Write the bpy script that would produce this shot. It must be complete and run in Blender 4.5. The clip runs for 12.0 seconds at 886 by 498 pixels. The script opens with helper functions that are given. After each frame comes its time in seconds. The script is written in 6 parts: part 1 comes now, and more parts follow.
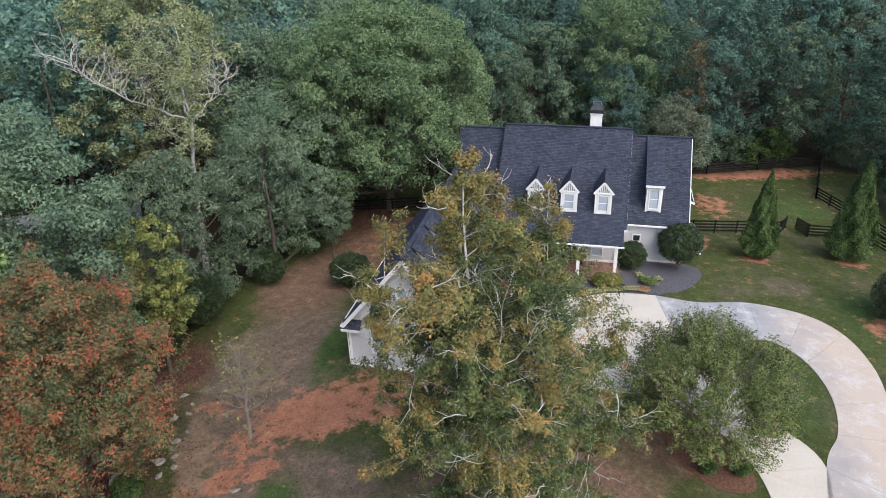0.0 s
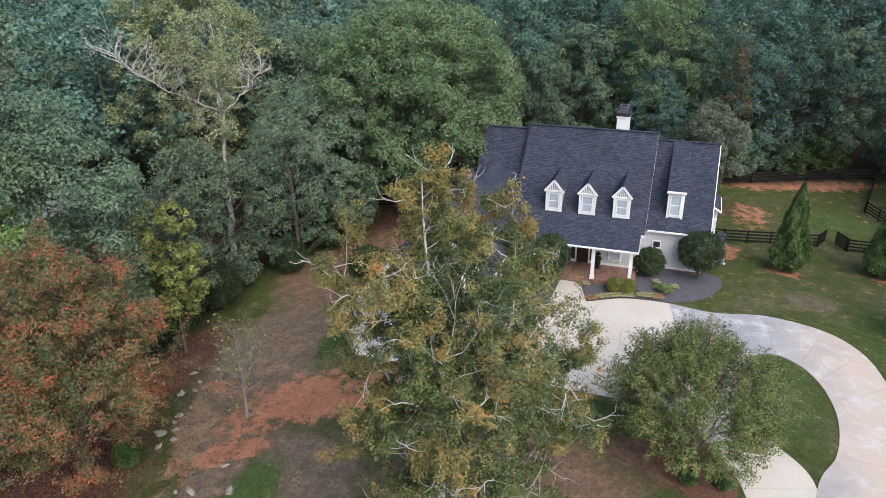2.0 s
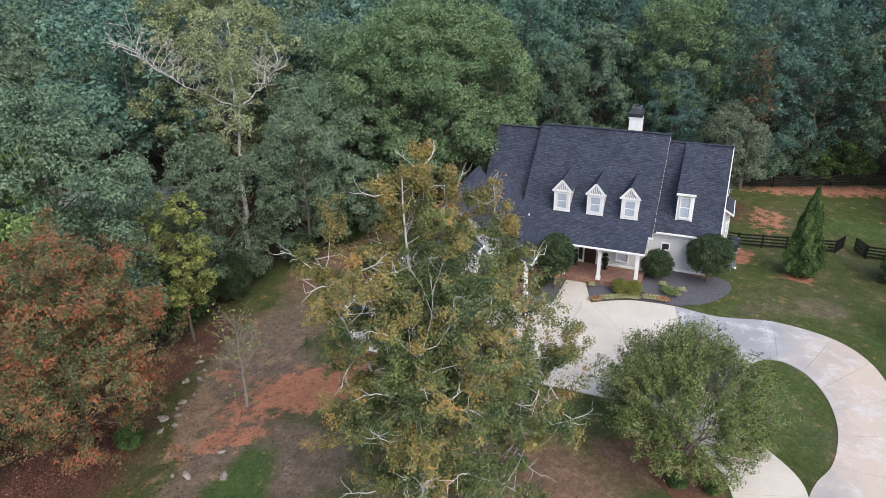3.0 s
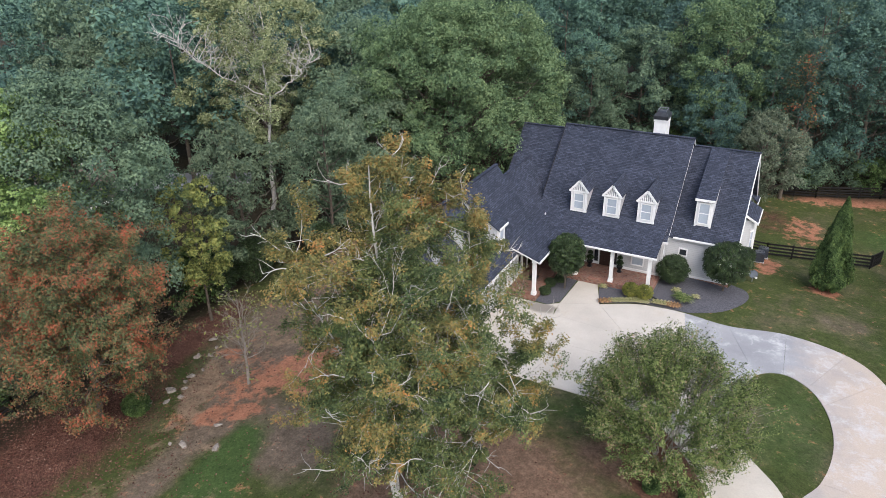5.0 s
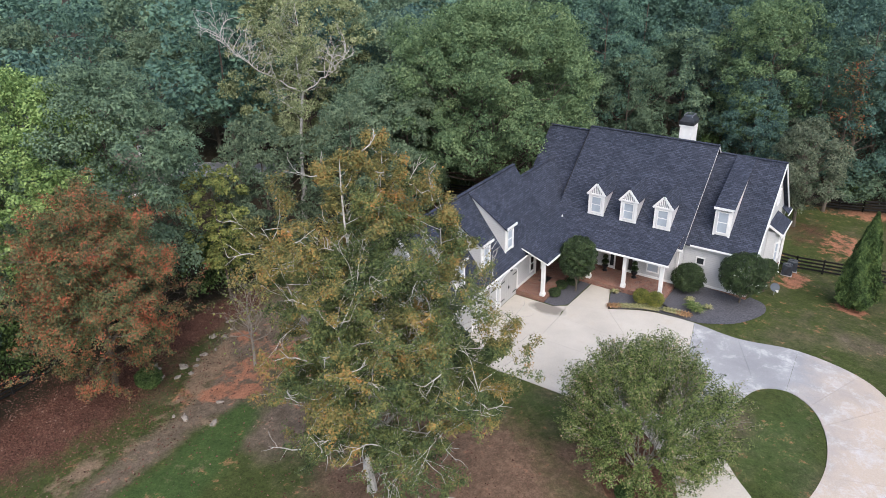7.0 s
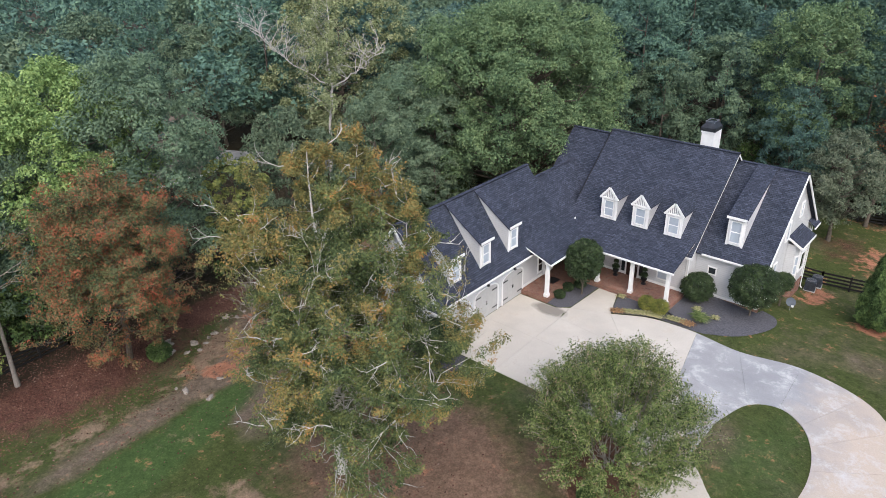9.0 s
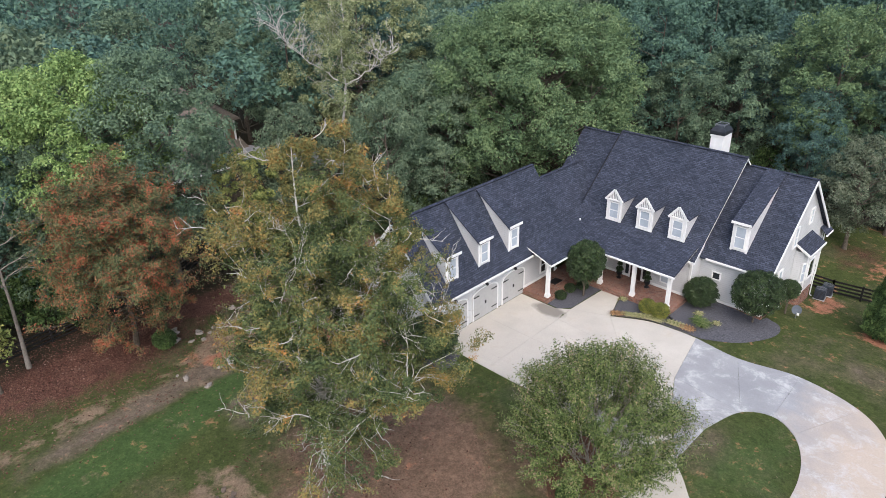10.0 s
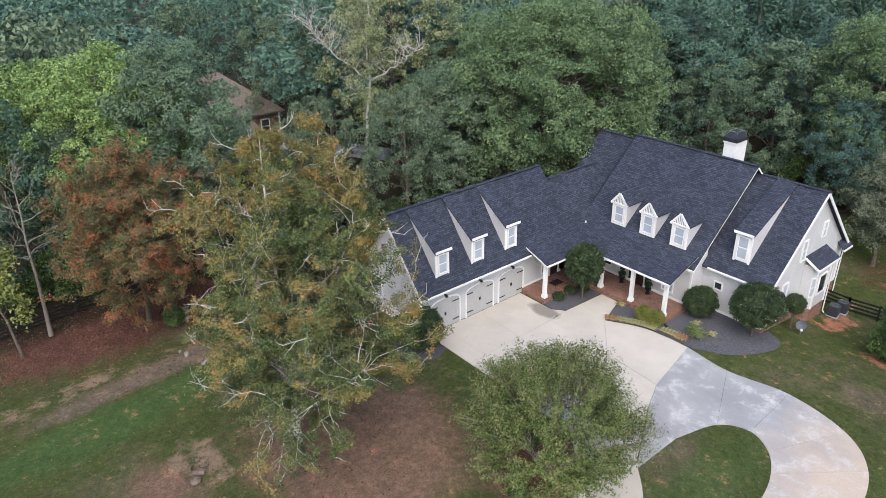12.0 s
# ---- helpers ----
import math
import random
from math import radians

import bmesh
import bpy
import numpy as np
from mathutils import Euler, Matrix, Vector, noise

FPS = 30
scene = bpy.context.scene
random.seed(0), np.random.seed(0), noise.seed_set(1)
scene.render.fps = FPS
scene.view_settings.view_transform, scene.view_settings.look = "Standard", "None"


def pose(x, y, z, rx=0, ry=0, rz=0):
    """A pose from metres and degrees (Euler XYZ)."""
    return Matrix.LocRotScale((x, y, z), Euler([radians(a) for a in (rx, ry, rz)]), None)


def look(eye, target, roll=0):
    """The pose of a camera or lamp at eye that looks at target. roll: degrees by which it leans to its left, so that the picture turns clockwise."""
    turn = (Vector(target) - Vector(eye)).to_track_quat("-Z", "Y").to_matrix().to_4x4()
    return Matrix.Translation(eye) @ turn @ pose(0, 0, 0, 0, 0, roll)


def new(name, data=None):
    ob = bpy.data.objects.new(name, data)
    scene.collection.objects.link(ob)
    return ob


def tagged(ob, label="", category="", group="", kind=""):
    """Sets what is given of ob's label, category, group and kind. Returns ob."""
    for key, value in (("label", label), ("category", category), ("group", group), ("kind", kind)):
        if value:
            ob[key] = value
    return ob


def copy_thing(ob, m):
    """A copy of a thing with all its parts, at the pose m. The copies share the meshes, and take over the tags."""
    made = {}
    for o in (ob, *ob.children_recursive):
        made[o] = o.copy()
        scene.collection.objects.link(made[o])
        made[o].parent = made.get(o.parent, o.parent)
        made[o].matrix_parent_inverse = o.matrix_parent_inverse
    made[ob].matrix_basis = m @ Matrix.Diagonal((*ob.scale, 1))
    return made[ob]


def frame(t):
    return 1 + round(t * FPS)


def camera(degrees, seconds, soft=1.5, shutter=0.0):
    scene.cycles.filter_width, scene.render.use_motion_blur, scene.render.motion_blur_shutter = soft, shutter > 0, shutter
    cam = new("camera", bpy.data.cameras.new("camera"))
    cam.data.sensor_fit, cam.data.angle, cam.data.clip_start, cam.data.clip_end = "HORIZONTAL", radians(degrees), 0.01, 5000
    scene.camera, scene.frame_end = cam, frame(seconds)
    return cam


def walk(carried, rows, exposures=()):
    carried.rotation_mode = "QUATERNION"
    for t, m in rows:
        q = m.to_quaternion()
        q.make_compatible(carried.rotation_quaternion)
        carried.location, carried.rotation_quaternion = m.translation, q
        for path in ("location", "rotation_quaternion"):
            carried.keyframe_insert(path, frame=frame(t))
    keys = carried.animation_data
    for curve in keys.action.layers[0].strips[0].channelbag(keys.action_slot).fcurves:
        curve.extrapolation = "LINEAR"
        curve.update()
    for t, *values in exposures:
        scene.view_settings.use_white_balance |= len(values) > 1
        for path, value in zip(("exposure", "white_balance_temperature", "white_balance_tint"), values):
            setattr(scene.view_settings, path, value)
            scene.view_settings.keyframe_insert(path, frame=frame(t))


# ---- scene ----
cam = camera(64.9, 12.0, soft=0.5)
PATH = [
    (0.0, (2.354, -53.39, 27.787), (1.909, -51.567, 26.846), -1.6),
    (0.5, (3.371, -53.255, 27.725), (2.878, -51.443, 26.785), -1.7),
    (1.0, (4.48, -53.122, 27.684), (3.935, -51.323, 26.747), -1.6),
    (1.5, (5.593, -52.971, 27.656), (4.999, -51.188, 26.72), -1.7),
    (2.0, (6.705, -52.805, 27.634), (6.062, -51.037, 26.7), -1.7),
    (2.5, (7.769, -52.625, 27.601), (7.08, -50.874, 26.668), -1.7),
    (3.0, (8.912, -52.417, 27.582), (8.174, -50.686, 26.65), -1.8),
    (4.8, (12.611, -51.414, 27.502), (11.712, -49.76, 26.572), -1.6),
    (5.0, (13.019, -51.306, 27.504), (12.105, -49.661, 26.572), -1.6),
    (5.5, (14.029, -50.95, 27.51), (13.071, -49.33, 26.58), -1.6),
    (6.0, (15.07, -50.562, 27.521), (14.068, -48.968, 26.589), -1.6),
    (6.5, (16.093, -50.163, 27.571), (15.05, -48.596, 26.64), -1.6),
    (7.0, (17.179, -49.677, 27.603), (16.09, -48.14, 26.672), -1.6),
    (9.0, (21.595, -47.294, 27.664), (20.34, -45.89, 26.734), -1.5),
    (9.5, (22.643, -46.633, 27.671), (21.35, -45.263, 26.741), -1.5),
    (10.0, (23.701, -45.883, 27.646), (22.37, -44.549, 26.717), -1.4),
    (10.5, (24.718, -45.108, 27.666), (23.353, -43.811, 26.736), -1.3),
    (11.0, (25.794, -44.25, 27.694), (24.392, -42.993, 26.765), -1.3),
    (11.5, (26.849, -43.393, 27.72), (25.412, -42.176, 26.79), -1.3),
    (12.0, (27.946, -42.519, 27.712), (26.477, -41.34, 26.783), -1.3),
]
walk(cam, [(t, look(eye, target, roll)) for t, eye, target, roll in PATH])

# ---- light: a bright overcast day ----
world = bpy.data.worlds.new("sky")
scene.world = world
world.use_nodes = True
wn, wl = world.node_tree.nodes, world.node_tree.links
sky = wn.new("ShaderNodeTexSky")
sky.sky_type, sky.sun_disc = "NISHITA", False
sky.sun_elevation, sky.sun_rotation = radians(48), radians(132)
sky.dust_density, sky.air_density = 3.0, 1.0
pale = wn.new("ShaderNodeHueSaturation")
pale.inputs["Saturation"].default_value = 1.0
wl.new(sky.outputs[0], pale.inputs["Color"])
wl.new(pale.outputs[0], wn["Background"].inputs[0])
wn["Background"].inputs[1].default_value = 0.168
lamp = bpy.data.lights.new("sun", "SUN")
lamp.energy, lamp.angle, lamp.color = 1.5, radians(65), (1.0, 0.985, 0.995)
sun = new("sun", lamp)
sun.matrix_world = look((47, -42, 70), (0, 0, 0))
scene.view_settings.exposure = 0.64


# ---- materials ----
def material(name, rough=0.8, metal=0.0, spec=0.3):
    m = bpy.data.materials.new(name)
    m.use_nodes = True
    b = m.node_tree.nodes["Principled BSDF"]
    b.inputs["Roughness"].default_value, b.inputs["Metallic"].default_value = rough, metal
    b.inputs["Specular IOR Level"].default_value = spec
    return m, m.node_tree.nodes, m.node_tree.links, b


def noise_node(n, l, scale, detail=4.0, rough=0.6, coords="Object", distort=0.0):
    c = n.new("ShaderNodeTexCoord")
    t = n.new("ShaderNodeTexNoise")
    t.inputs["Scale"].default_value, t.inputs["Detail"].default_value = scale, detail
    t.inputs["Roughness"].default_value, t.inputs["Distortion"].default_value = rough, distort
    l.new(c.outputs[coords], t.inputs["Vector"])
    return t.outputs["Fac"]


def ramp(n, l, fac, stops):
    r = n.new("ShaderNodeValToRGB")
    e = r.color_ramp.elements
    while len(e) < len(stops):
        e.new(0.5)
    for k, (p, c) in zip(e, stops):
        k.position, k.color = p, (*c, 1)
    l.new(fac, r.inputs[0])
    return r.outputs[0]


def blend(n, l, fac, a, b, how="MIX"):
    x = n.new("ShaderNodeMix")
    x.data_type, x.blend_type = "RGBA", how
    for s, v in ((x.inputs[0], fac), (x.inputs[6], a), (x.inputs[7], b)):
        if isinstance(v, (int, float)):
            s.default_value = v
        elif isinstance(v, tuple):
            s.default_value = (*v, 1)
        else:
            l.new(v, s)
    return x.outputs[2]


def calc(n, l, op, a, b=0.0):
    x = n.new("ShaderNodeMath")
    x.operation = op
    for s, v in zip(x.inputs, (a, b)):
        if isinstance(v, (int, float)):
            s.default_value = v
        else:
            l.new(v, s)
    return x.outputs[0]


def bump(n, l, b, height, strength=0.3, distance=0.02):
    x = n.new("ShaderNodeBump")
    x.inputs["Strength"].default_value, x.inputs["Distance"].default_value = strength, distance
    l.new(height, x.inputs["Height"])
    l.new(x.outputs[0], b.inputs["Normal"])


def plain(name, c, rough=0.6, metal=0.0, vary=0.12, scale=3.0, spec=0.3):
    m, n, l, b = material(name, rough, metal, spec)
    f = noise_node(n, l, scale, 6)
    lo, hi = tuple(v * (1 - vary) for v in c), tuple(min(1, v * (1 + vary)) for v in c)
    l.new(ramp(n, l, f, [(0.3, lo), (0.7, hi)]), b.inputs["Base Color"])
    bump(n, l, b, noise_node(n, l, scale * 15, 3), 0.12, 0.005)
    return m


def shingles():
    m, n, l, b = material("roof_shingles", 0.9, 0, 0.2)
    u = n.new("ShaderNodeUVMap")
    k = n.new("ShaderNodeTexBrick")
    l.new(u.outputs[0], k.inputs["Vector"])
    k.inputs["Color1"].default_value, k.inputs["Color2"].default_value = (0.031, 0.037, 0.055, 1), (0.061, 0.071, 0.102, 1)
    k.inputs["Mortar"].default_value = (0.016, 0.018, 0.024, 1)
    for s, v in (("Scale", 1.0), ("Mortar Size", 0.012), ("Brick Width", 0.33), ("Row Height", 0.145), ("Bias", -0.1)):
        k.inputs[s].default_value = v
    k.offset = 0.37
    big = ramp(n, l, noise_node(n, l, 0.5, 5), [(0.3, (0.82, 0.84, 0.86)), (0.7, (1.15, 1.12, 1.12))])
    fine = ramp(n, l, noise_node(n, l, 9, 4), [(0.3, (0.75, 0.75, 0.75)), (0.7, (1.25, 1.25, 1.25))])
    c = blend(n, l, 1.0, blend(n, l, 1.0, k.outputs[0], big, "MULTIPLY"), fine, "MULTIPLY")
    l.new(c, b.inputs["Base Color"])
    bump(n, l, b, k.outputs["Fac"], -0.5, 0.012)
    return m


def siding():
    m, n, l, b = material("lap_siding", 0.6)
    c = n.new("ShaderNodeTexCoord")
    s = n.new("ShaderNodeSeparateXYZ")
    l.new(c.outputs["Object"], s.inputs[0])
    f = calc(n, l, "FRACT", calc(n, l, "DIVIDE", s.outputs[2], 0.16))
    col = ramp(n, l, noise_node(n, l, 0.8, 5), [(0.3, (0.49, 0.495, 0.51)), (0.7, (0.57, 0.575, 0.585))])
    line = ramp(n, l, f, [(0.0, (0.62, 0.62, 0.62)), (0.12, (1, 1, 1))])
    l.new(blend(n, l, 1.0, col, line, "MULTIPLY"), b.inputs["Base Color"])
    bump(n, l, b, f, -0.5, 0.02)
    return m


def brick():
    m, n, l, b = material("red_brick", 0.85)
    u = n.new("ShaderNodeUVMap")
    k = n.new("ShaderNodeTexBrick")
    l.new(u.outputs[0], k.inputs["Vector"])
    k.inputs["Color1"].default_value, k.inputs["Color2"].default_value = (0.10, 0.040, 0.030, 1), (0.28, 0.118, 0.078, 1)
    k.inputs["Mortar"].default_value = (0.28, 0.225, 0.195, 1)
    for s, v in (("Scale", 1.0), ("Mortar Size", 0.010), ("Brick Width", 0.21), ("Row Height", 0.075)):
        k.inputs[s].default_value = v
    big = ramp(n, l, noise_node(n, l, 1.2, 5), [(0.3, (0.8, 0.8, 0.8)), (0.7, (1.15, 1.12, 1.1))])
    l.new(blend(n, l, 1.0, k.outputs[0], big, "MULTIPLY"), b.inputs["Base Color"])
    bump(n, l, b, k.outputs["Fac"], -0.4, 0.01)
    return m


LEAF_GAIN = 2.25


def foliage(name, stops, scale=0.35, through_light=0.2, object_vary=0.0, rough=0.65, spec=0.12, clump=1.3, grain=0.55, cool=1.0):
    """Leaves: each leaf its own shade, with patches of shade over the crown."""
    m, n, l, b = material(name, rough, 0, spec)
    g = n.new("ShaderNodeNewGeometry")
    patch = noise_node(n, l, scale, 3)
    f = calc(n, l, "ADD", calc(n, l, "MULTIPLY", g.outputs["Random Per Island"], grain), calc(n, l, "MULTIPLY", patch, 0.75))
    f = calc(n, l, "ADD", f, calc(n, l, "MULTIPLY", calc(n, l, "SUBTRACT", noise_node(n, l, clump, 2), 0.5), 0.9))
    f = calc(n, l, "ADD", f, 0.125 - grain / 2)
    # darkest tone lowered, so leaf colour carries some of the crown's inner shadow
    stops = [(stops[0][0], tuple(v * 0.6 for v in stops[0][1])), *stops[1:]]
    c = ramp(n, l, f, [(p, (k[0] * LEAF_GAIN, k[1] * LEAF_GAIN, k[2] * LEAF_GAIN * 1.32 * cool)) for p, k in stops])
    if object_vary:
        o = n.new("ShaderNodeObjectInfo")
        h = n.new("ShaderNodeHueSaturation")
        l.new(calc(n, l, "ADD", calc(n, l, "MULTIPLY", o.outputs["Random"], 0.056 * object_vary), 0.5 - 0.046 * object_vary), h.inputs["Hue"])
        l.new(calc(n, l, "ADD", calc(n, l, "MULTIPLY", calc(n, l, "FRACT", calc(n, l, "MULTIPLY", o.outputs["Random"], 7.3)), 0.7 * object_vary), 1 - 0.3 * object_vary), h.inputs["Value"])
        l.new(c, h.inputs["Color"])
        c = h.outputs[0]
    l.new(c, b.inputs["Base Color"])
    t = n.new("ShaderNodeBsdfTranslucent")
    l.new(c, t.inputs["Color"])
    x = n.new("ShaderNodeMixShader")
    x.inputs[0].default_value = through_light
    l.new(b.outputs[0], x.inputs[1])
    l.new(t.outputs[0], x.inputs[2])
    l.new(x.outputs[0], n["Material Output"].inputs[0])
    return m


def bark(name, dark, light, scale=4.0):
    m, n, l, b = material(name, 0.9)
    f = noise_node(n, l, scale, 8, 0.7, "Object", 1.0)
    l.new(ramp(n, l, f, [(0.3, dark), (0.7, light)]), b.inputs["Base Color"])
    bump(n, l, b, f, 0.5, 0.03)
    return m


SHINGLE, SIDING, BRICK = shingles(), siding(), brick()
WHITE = plain("white_trim", (0.74, 0.74, 0.74), 0.45, vary=0.05)
GREY_DOOR = plain("garage_door_paint", (0.42, 0.42, 0.415), 0.5, vary=0.05)
# grey of the shadow between dormer battens, put into the paint
GAP_SHADE = plain("gable_gap_shade", (0.30, 0.31, 0.33), 0.6, vary=0.08)
BLACK = plain("black_iron", (0.012, 0.012, 0.014), 0.5)
FENCE = plain("black_fence_paint", (0.012, 0.011, 0.011), 0.75, vary=0.4, scale=6)
DARK_DOOR = plain("dark_stained_door", (0.035, 0.018, 0.014), 0.4)
METAL = plain("grey_metal", (0.25, 0.26, 0.28), 0.45, 0.6)
BARK = bark("brown_bark", (0.045, 0.036, 0.028), (0.16, 0.135, 0.11))
PALE_BARK = bark("pale_bark", (0.28, 0.27, 0.25), (0.58, 0.56, 0.53))
TWIG_BARK = bark("grey_brown_bark", (0.13, 0.115, 0.10), (0.30, 0.27, 0.24))
DEAD_WOOD = bark("bleached_dead_wood", (0.26, 0.245, 0.23), (0.58, 0.555, 0.53))
glass, gn, gl, gb = material("window_glass", 0.05, 0, 0.8)
gb.inputs["Base Color"].default_value = (0.03, 0.035, 0.04, 1)
BLIND = plain("pale_window_blind", (0.36, 0.41, 0.47), 0.35, vary=0.1, scale=2, spec=0.6)

LEAF_OAK = foliage("oak_leaves", [(0.12, (0.024, 0.046, 0.023)), (0.5, (0.059, 0.091, 0.033)), (0.9, (0.108, 0.142, 0.050))], spec=0.05, grain=0.42, cool=1.05)
# woodland green with bluer dark tones, the haze of distance put into the colour
LEAF_WOOD = foliage("hazy_woodland_leaves", [(0.12, (0.025, 0.049, 0.038)), (0.5, (0.043, 0.076, 0.048)), (0.9, (0.070, 0.110, 0.057))], object_vary=0.95, spec=0.04, grain=0.36, cool=1.03)
LEAF_GREY = foliage("grey_green_leaves", [(0.12, (0.024, 0.043, 0.025)), (0.5, (0.053, 0.079, 0.036)), (0.9, (0.088, 0.117, 0.050))], object_vary=0.6, spec=0.04, grain=0.36, cool=1.08)
LEAF_LIME = foliage("lime_green_leaves", [(0.12, (0.040, 0.072, 0.020)), (0.5, (0.090, 0.138, 0.036)), (0.9, (0.160, 0.205, 0.060))])
LEAF_GUM = foliage("sweetgum_autumn_leaves", [(0.16, (0.015, 0.026, 0.010)), (0.46, (0.040, 0.055, 0.017)), (0.70, (0.080, 0.088, 0.025)), (0.84, (0.145, 0.098, 0.025)), (0.97, (0.205, 0.086, 0.022))], 0.5, through_light=0.12, clump=0.75, grain=0.38)
LEAF_TURNED = foliage("turned_sweetgum_leaves", [(0.16, (0.030, 0.036, 0.012)), (0.42, (0.072, 0.074, 0.022)), (0.64, (0.125, 0.096, 0.026)), (0.92, (0.205, 0.092, 0.026))], 0.6, through_light=0.12, clump=1.0, grain=0.38)
LEAF_RED = foliage("reddening_leaves", [(0.12, (0.026, 0.040, 0.017)), (0.40, (0.050, 0.064, 0.022)), (0.55, (0.088, 0.062, 0.024)), (0.68, (0.148, 0.054, 0.022)), (0.93, (0.190, 0.044, 0.022))], 0.35, clump=1.0, grain=0.4)
LEAF_CREPE = foliage("fine_olive_leaves", [(0.15, (0.027, 0.041, 0.012)), (0.5, (0.055, 0.076, 0.019)), (0.85, (0.102, 0.118, 0.035)), (0.97, (0.16, 0.115, 0.06))], 0.6, through_light=0.15, spec=0.05, grain=0.8)
# the last, palest stop paints glints of the glossy leaves as colour
LEAF_GLOSSY = foliage("glossy_evergreen_leaves", [(0.15, (0.007, 0.013, 0.004)), (0.5, (0.014, 0.025, 0.007)), (0.82, (0.031, 0.046, 0.013)), (0.97, (0.090, 0.105, 0.040))], 2.0, 0.15, 0, 0.42, 0.3)
LEAF_CYPRESS = foliage("cypress_leaves", [(0.15, (0.014, 0.028, 0.008)), (0.5, (0.030, 0.050, 0.013)), (0.9, (0.062, 0.088, 0.022))], 1.2, 0.2)
LEAF_PINE = foliage("grey_olive_needles", [(0.15, (0.030, 0.042, 0.022)), (0.5, (0.062, 0.076, 0.038)), (0.9, (0.098, 0.108, 0.058))], 0.6)
LEAF_PALE = foliage("pale_yellow_green_leaves", [(0.15, (0.055, 0.075, 0.026)), (0.5, (0.108, 0.126, 0.048)), (0.9, (0.180, 0.190, 0.084))], 0.6)
LEAF_YELLOW = foliage("yellow_green_leaves", [(0.15, (0.045, 0.062, 0.018)), (0.5, (0.088, 0.104, 0.026)), (0.9, (0.150, 0.150, 0.036))], 0.8)


# ---- building blocks ----
def mesh_of(name, verts, faces, mats, uv=None):
    me = bpy.data.meshes.new(name)
    me.from_pydata([tuple(v) for v in verts], [], faces)
    for m in mats:
        me.materials.append(m)
    if uv is not None:
        lay = me.uv_layers.new(name="UVMap")
        lay.data.foreach_set("uv", [c for p in uv for c in p])
    me.update()
    return me


def part(name, bm, mat, parent=None, label=""):
    me = bpy.data.meshes.new(name)
    bm.normal_update()
    bm.to_mesh(me)
    bm.free()
    me.materials.append(mat)
    ob = new(name, me)
    ob.parent = parent
    if label:
        tagged(ob, label)
    return ob


def thing(name, at=(0, 0, 0), turn=0.0, **tags):
    ob = new(name)
    ob.matrix_world = pose(*at, 0, 0, turn)
    return tagged(ob, **tags)


def box(bm, x0, x1, y0, y1, z0, z1, m=None):
    v = [bm.verts.new(p) for p in ((x0, y0, z0), (x1, y0, z0), (x1, y1, z0), (x0, y1, z0), (x0, y0, z1), (x1, y0, z1), (x1, y1, z1), (x0, y1, z1))]
    if m is not None:
        for k in v:
            k.co = m @ k.co
    for f in ((3, 2, 1, 0), (4, 5, 6, 7), (0, 1, 5, 4), (1, 2, 6, 5), (2, 3, 7, 6), (3, 0, 4, 7)):
        bm.faces.new([v[i] for i in f])
    return bm


def boxed(*a, m=None):
    return box(bmesh.new(), *a, m=m)


def beam(bm, a, b, w, h, up=(0, 0, 1)):
    """A straight bar from a to b, w across and h high."""
    a, b = Vector(a), Vector(b)
    d = (b - a).normalized()
    s = d.cross(Vector(up)).normalized() * (w / 2)
    u = s.cross(d).normalized() * (h / 2)
    v = [bm.verts.new(p + i * s + j * u) for p in (a, b) for i, j in ((-1, -1), (1, -1), (1, 1), (-1, 1))]
    for f in ((0, 1, 2, 3), (7, 6, 5, 4), (0, 4, 5, 1), (1, 5, 6, 2), (2, 6, 7, 3), (3, 7, 4, 0)):
        bm.faces.new([v[i] for i in f])
    return bm


def prism(bm, pts, off):
    """A flat outline thickened by the vector off."""
    n, off = len(pts), Vector(off)
    a = [bm.verts.new(p) for p in pts]
    b = [bm.verts.new(Vector(p) + off) for p in pts]
    bm.faces.new(a)
    bm.faces.new(b[::-1])
    for i in range(n):
        bm.faces.new((a[i], b[i], b[(i + 1) % n], a[(i + 1) % n]))
    bmesh.ops.recalc_face_normals(bm, faces=bm.faces)
    return bm


def unwrap(bm):
    """Texture space in metres: u level along each face, v up its slope."""
    lay = bm.loops.layers.uv.verify()
    bm.normal_update()
    for f in bm.faces:
        n = f.normal
        u = Vector((0, 0, 1)).cross(n)
        u = u.normalized() if u.length > 0.05 else Vector((1, 0, 0))
        v = n.cross(u)
        for lo in f.loops:
            lo[lay].uv = (lo.vert.co.dot(u), lo.vert.co.dot(v))
    return bm


GRAVEL = plain("dark_slate_gravel", (0.085, 0.085, 0.098), 0.9, vary=0.55, scale=9)
MULCH = plain("brown_bark_mulch", (0.12, 0.062, 0.04), 0.95, vary=0.5, scale=8)
ROCK = plain("weathered_rock", (0.13, 0.10, 0.08), 0.9, vary=0.45, scale=3)
PALE_ROCK = plain("pale_weathered_rock", (0.25, 0.222, 0.195), 0.9, vary=0.45, scale=3)
TAN_ROOF = plain("tan_shingles", (0.16, 0.135, 0.115), 0.9, vary=0.3, scale=4)
TAN_BRICK = plain("brown_brick", (0.22, 0.125, 0.085), 0.9, vary=0.3, scale=6)
AC_BLUE = plain("blue_grey_casing", (0.052, 0.064, 0.082), 0.5, 0.2, vary=0.2)
DARK_METAL = plain("dark_metal", (0.035, 0.038, 0.045), 0.4, 0.3, vary=0.3)
DISH_GREY = plain("blue_grey_metal", (0.10, 0.12, 0.15), 0.4, 0.3, vary=0.15)


# ---- ground ----
def smooth(a, b, v):
    t = np.clip((np.asarray(v, float) - a) / (b - a), 0, 1)
    return t * t * (3 - 2 * t)


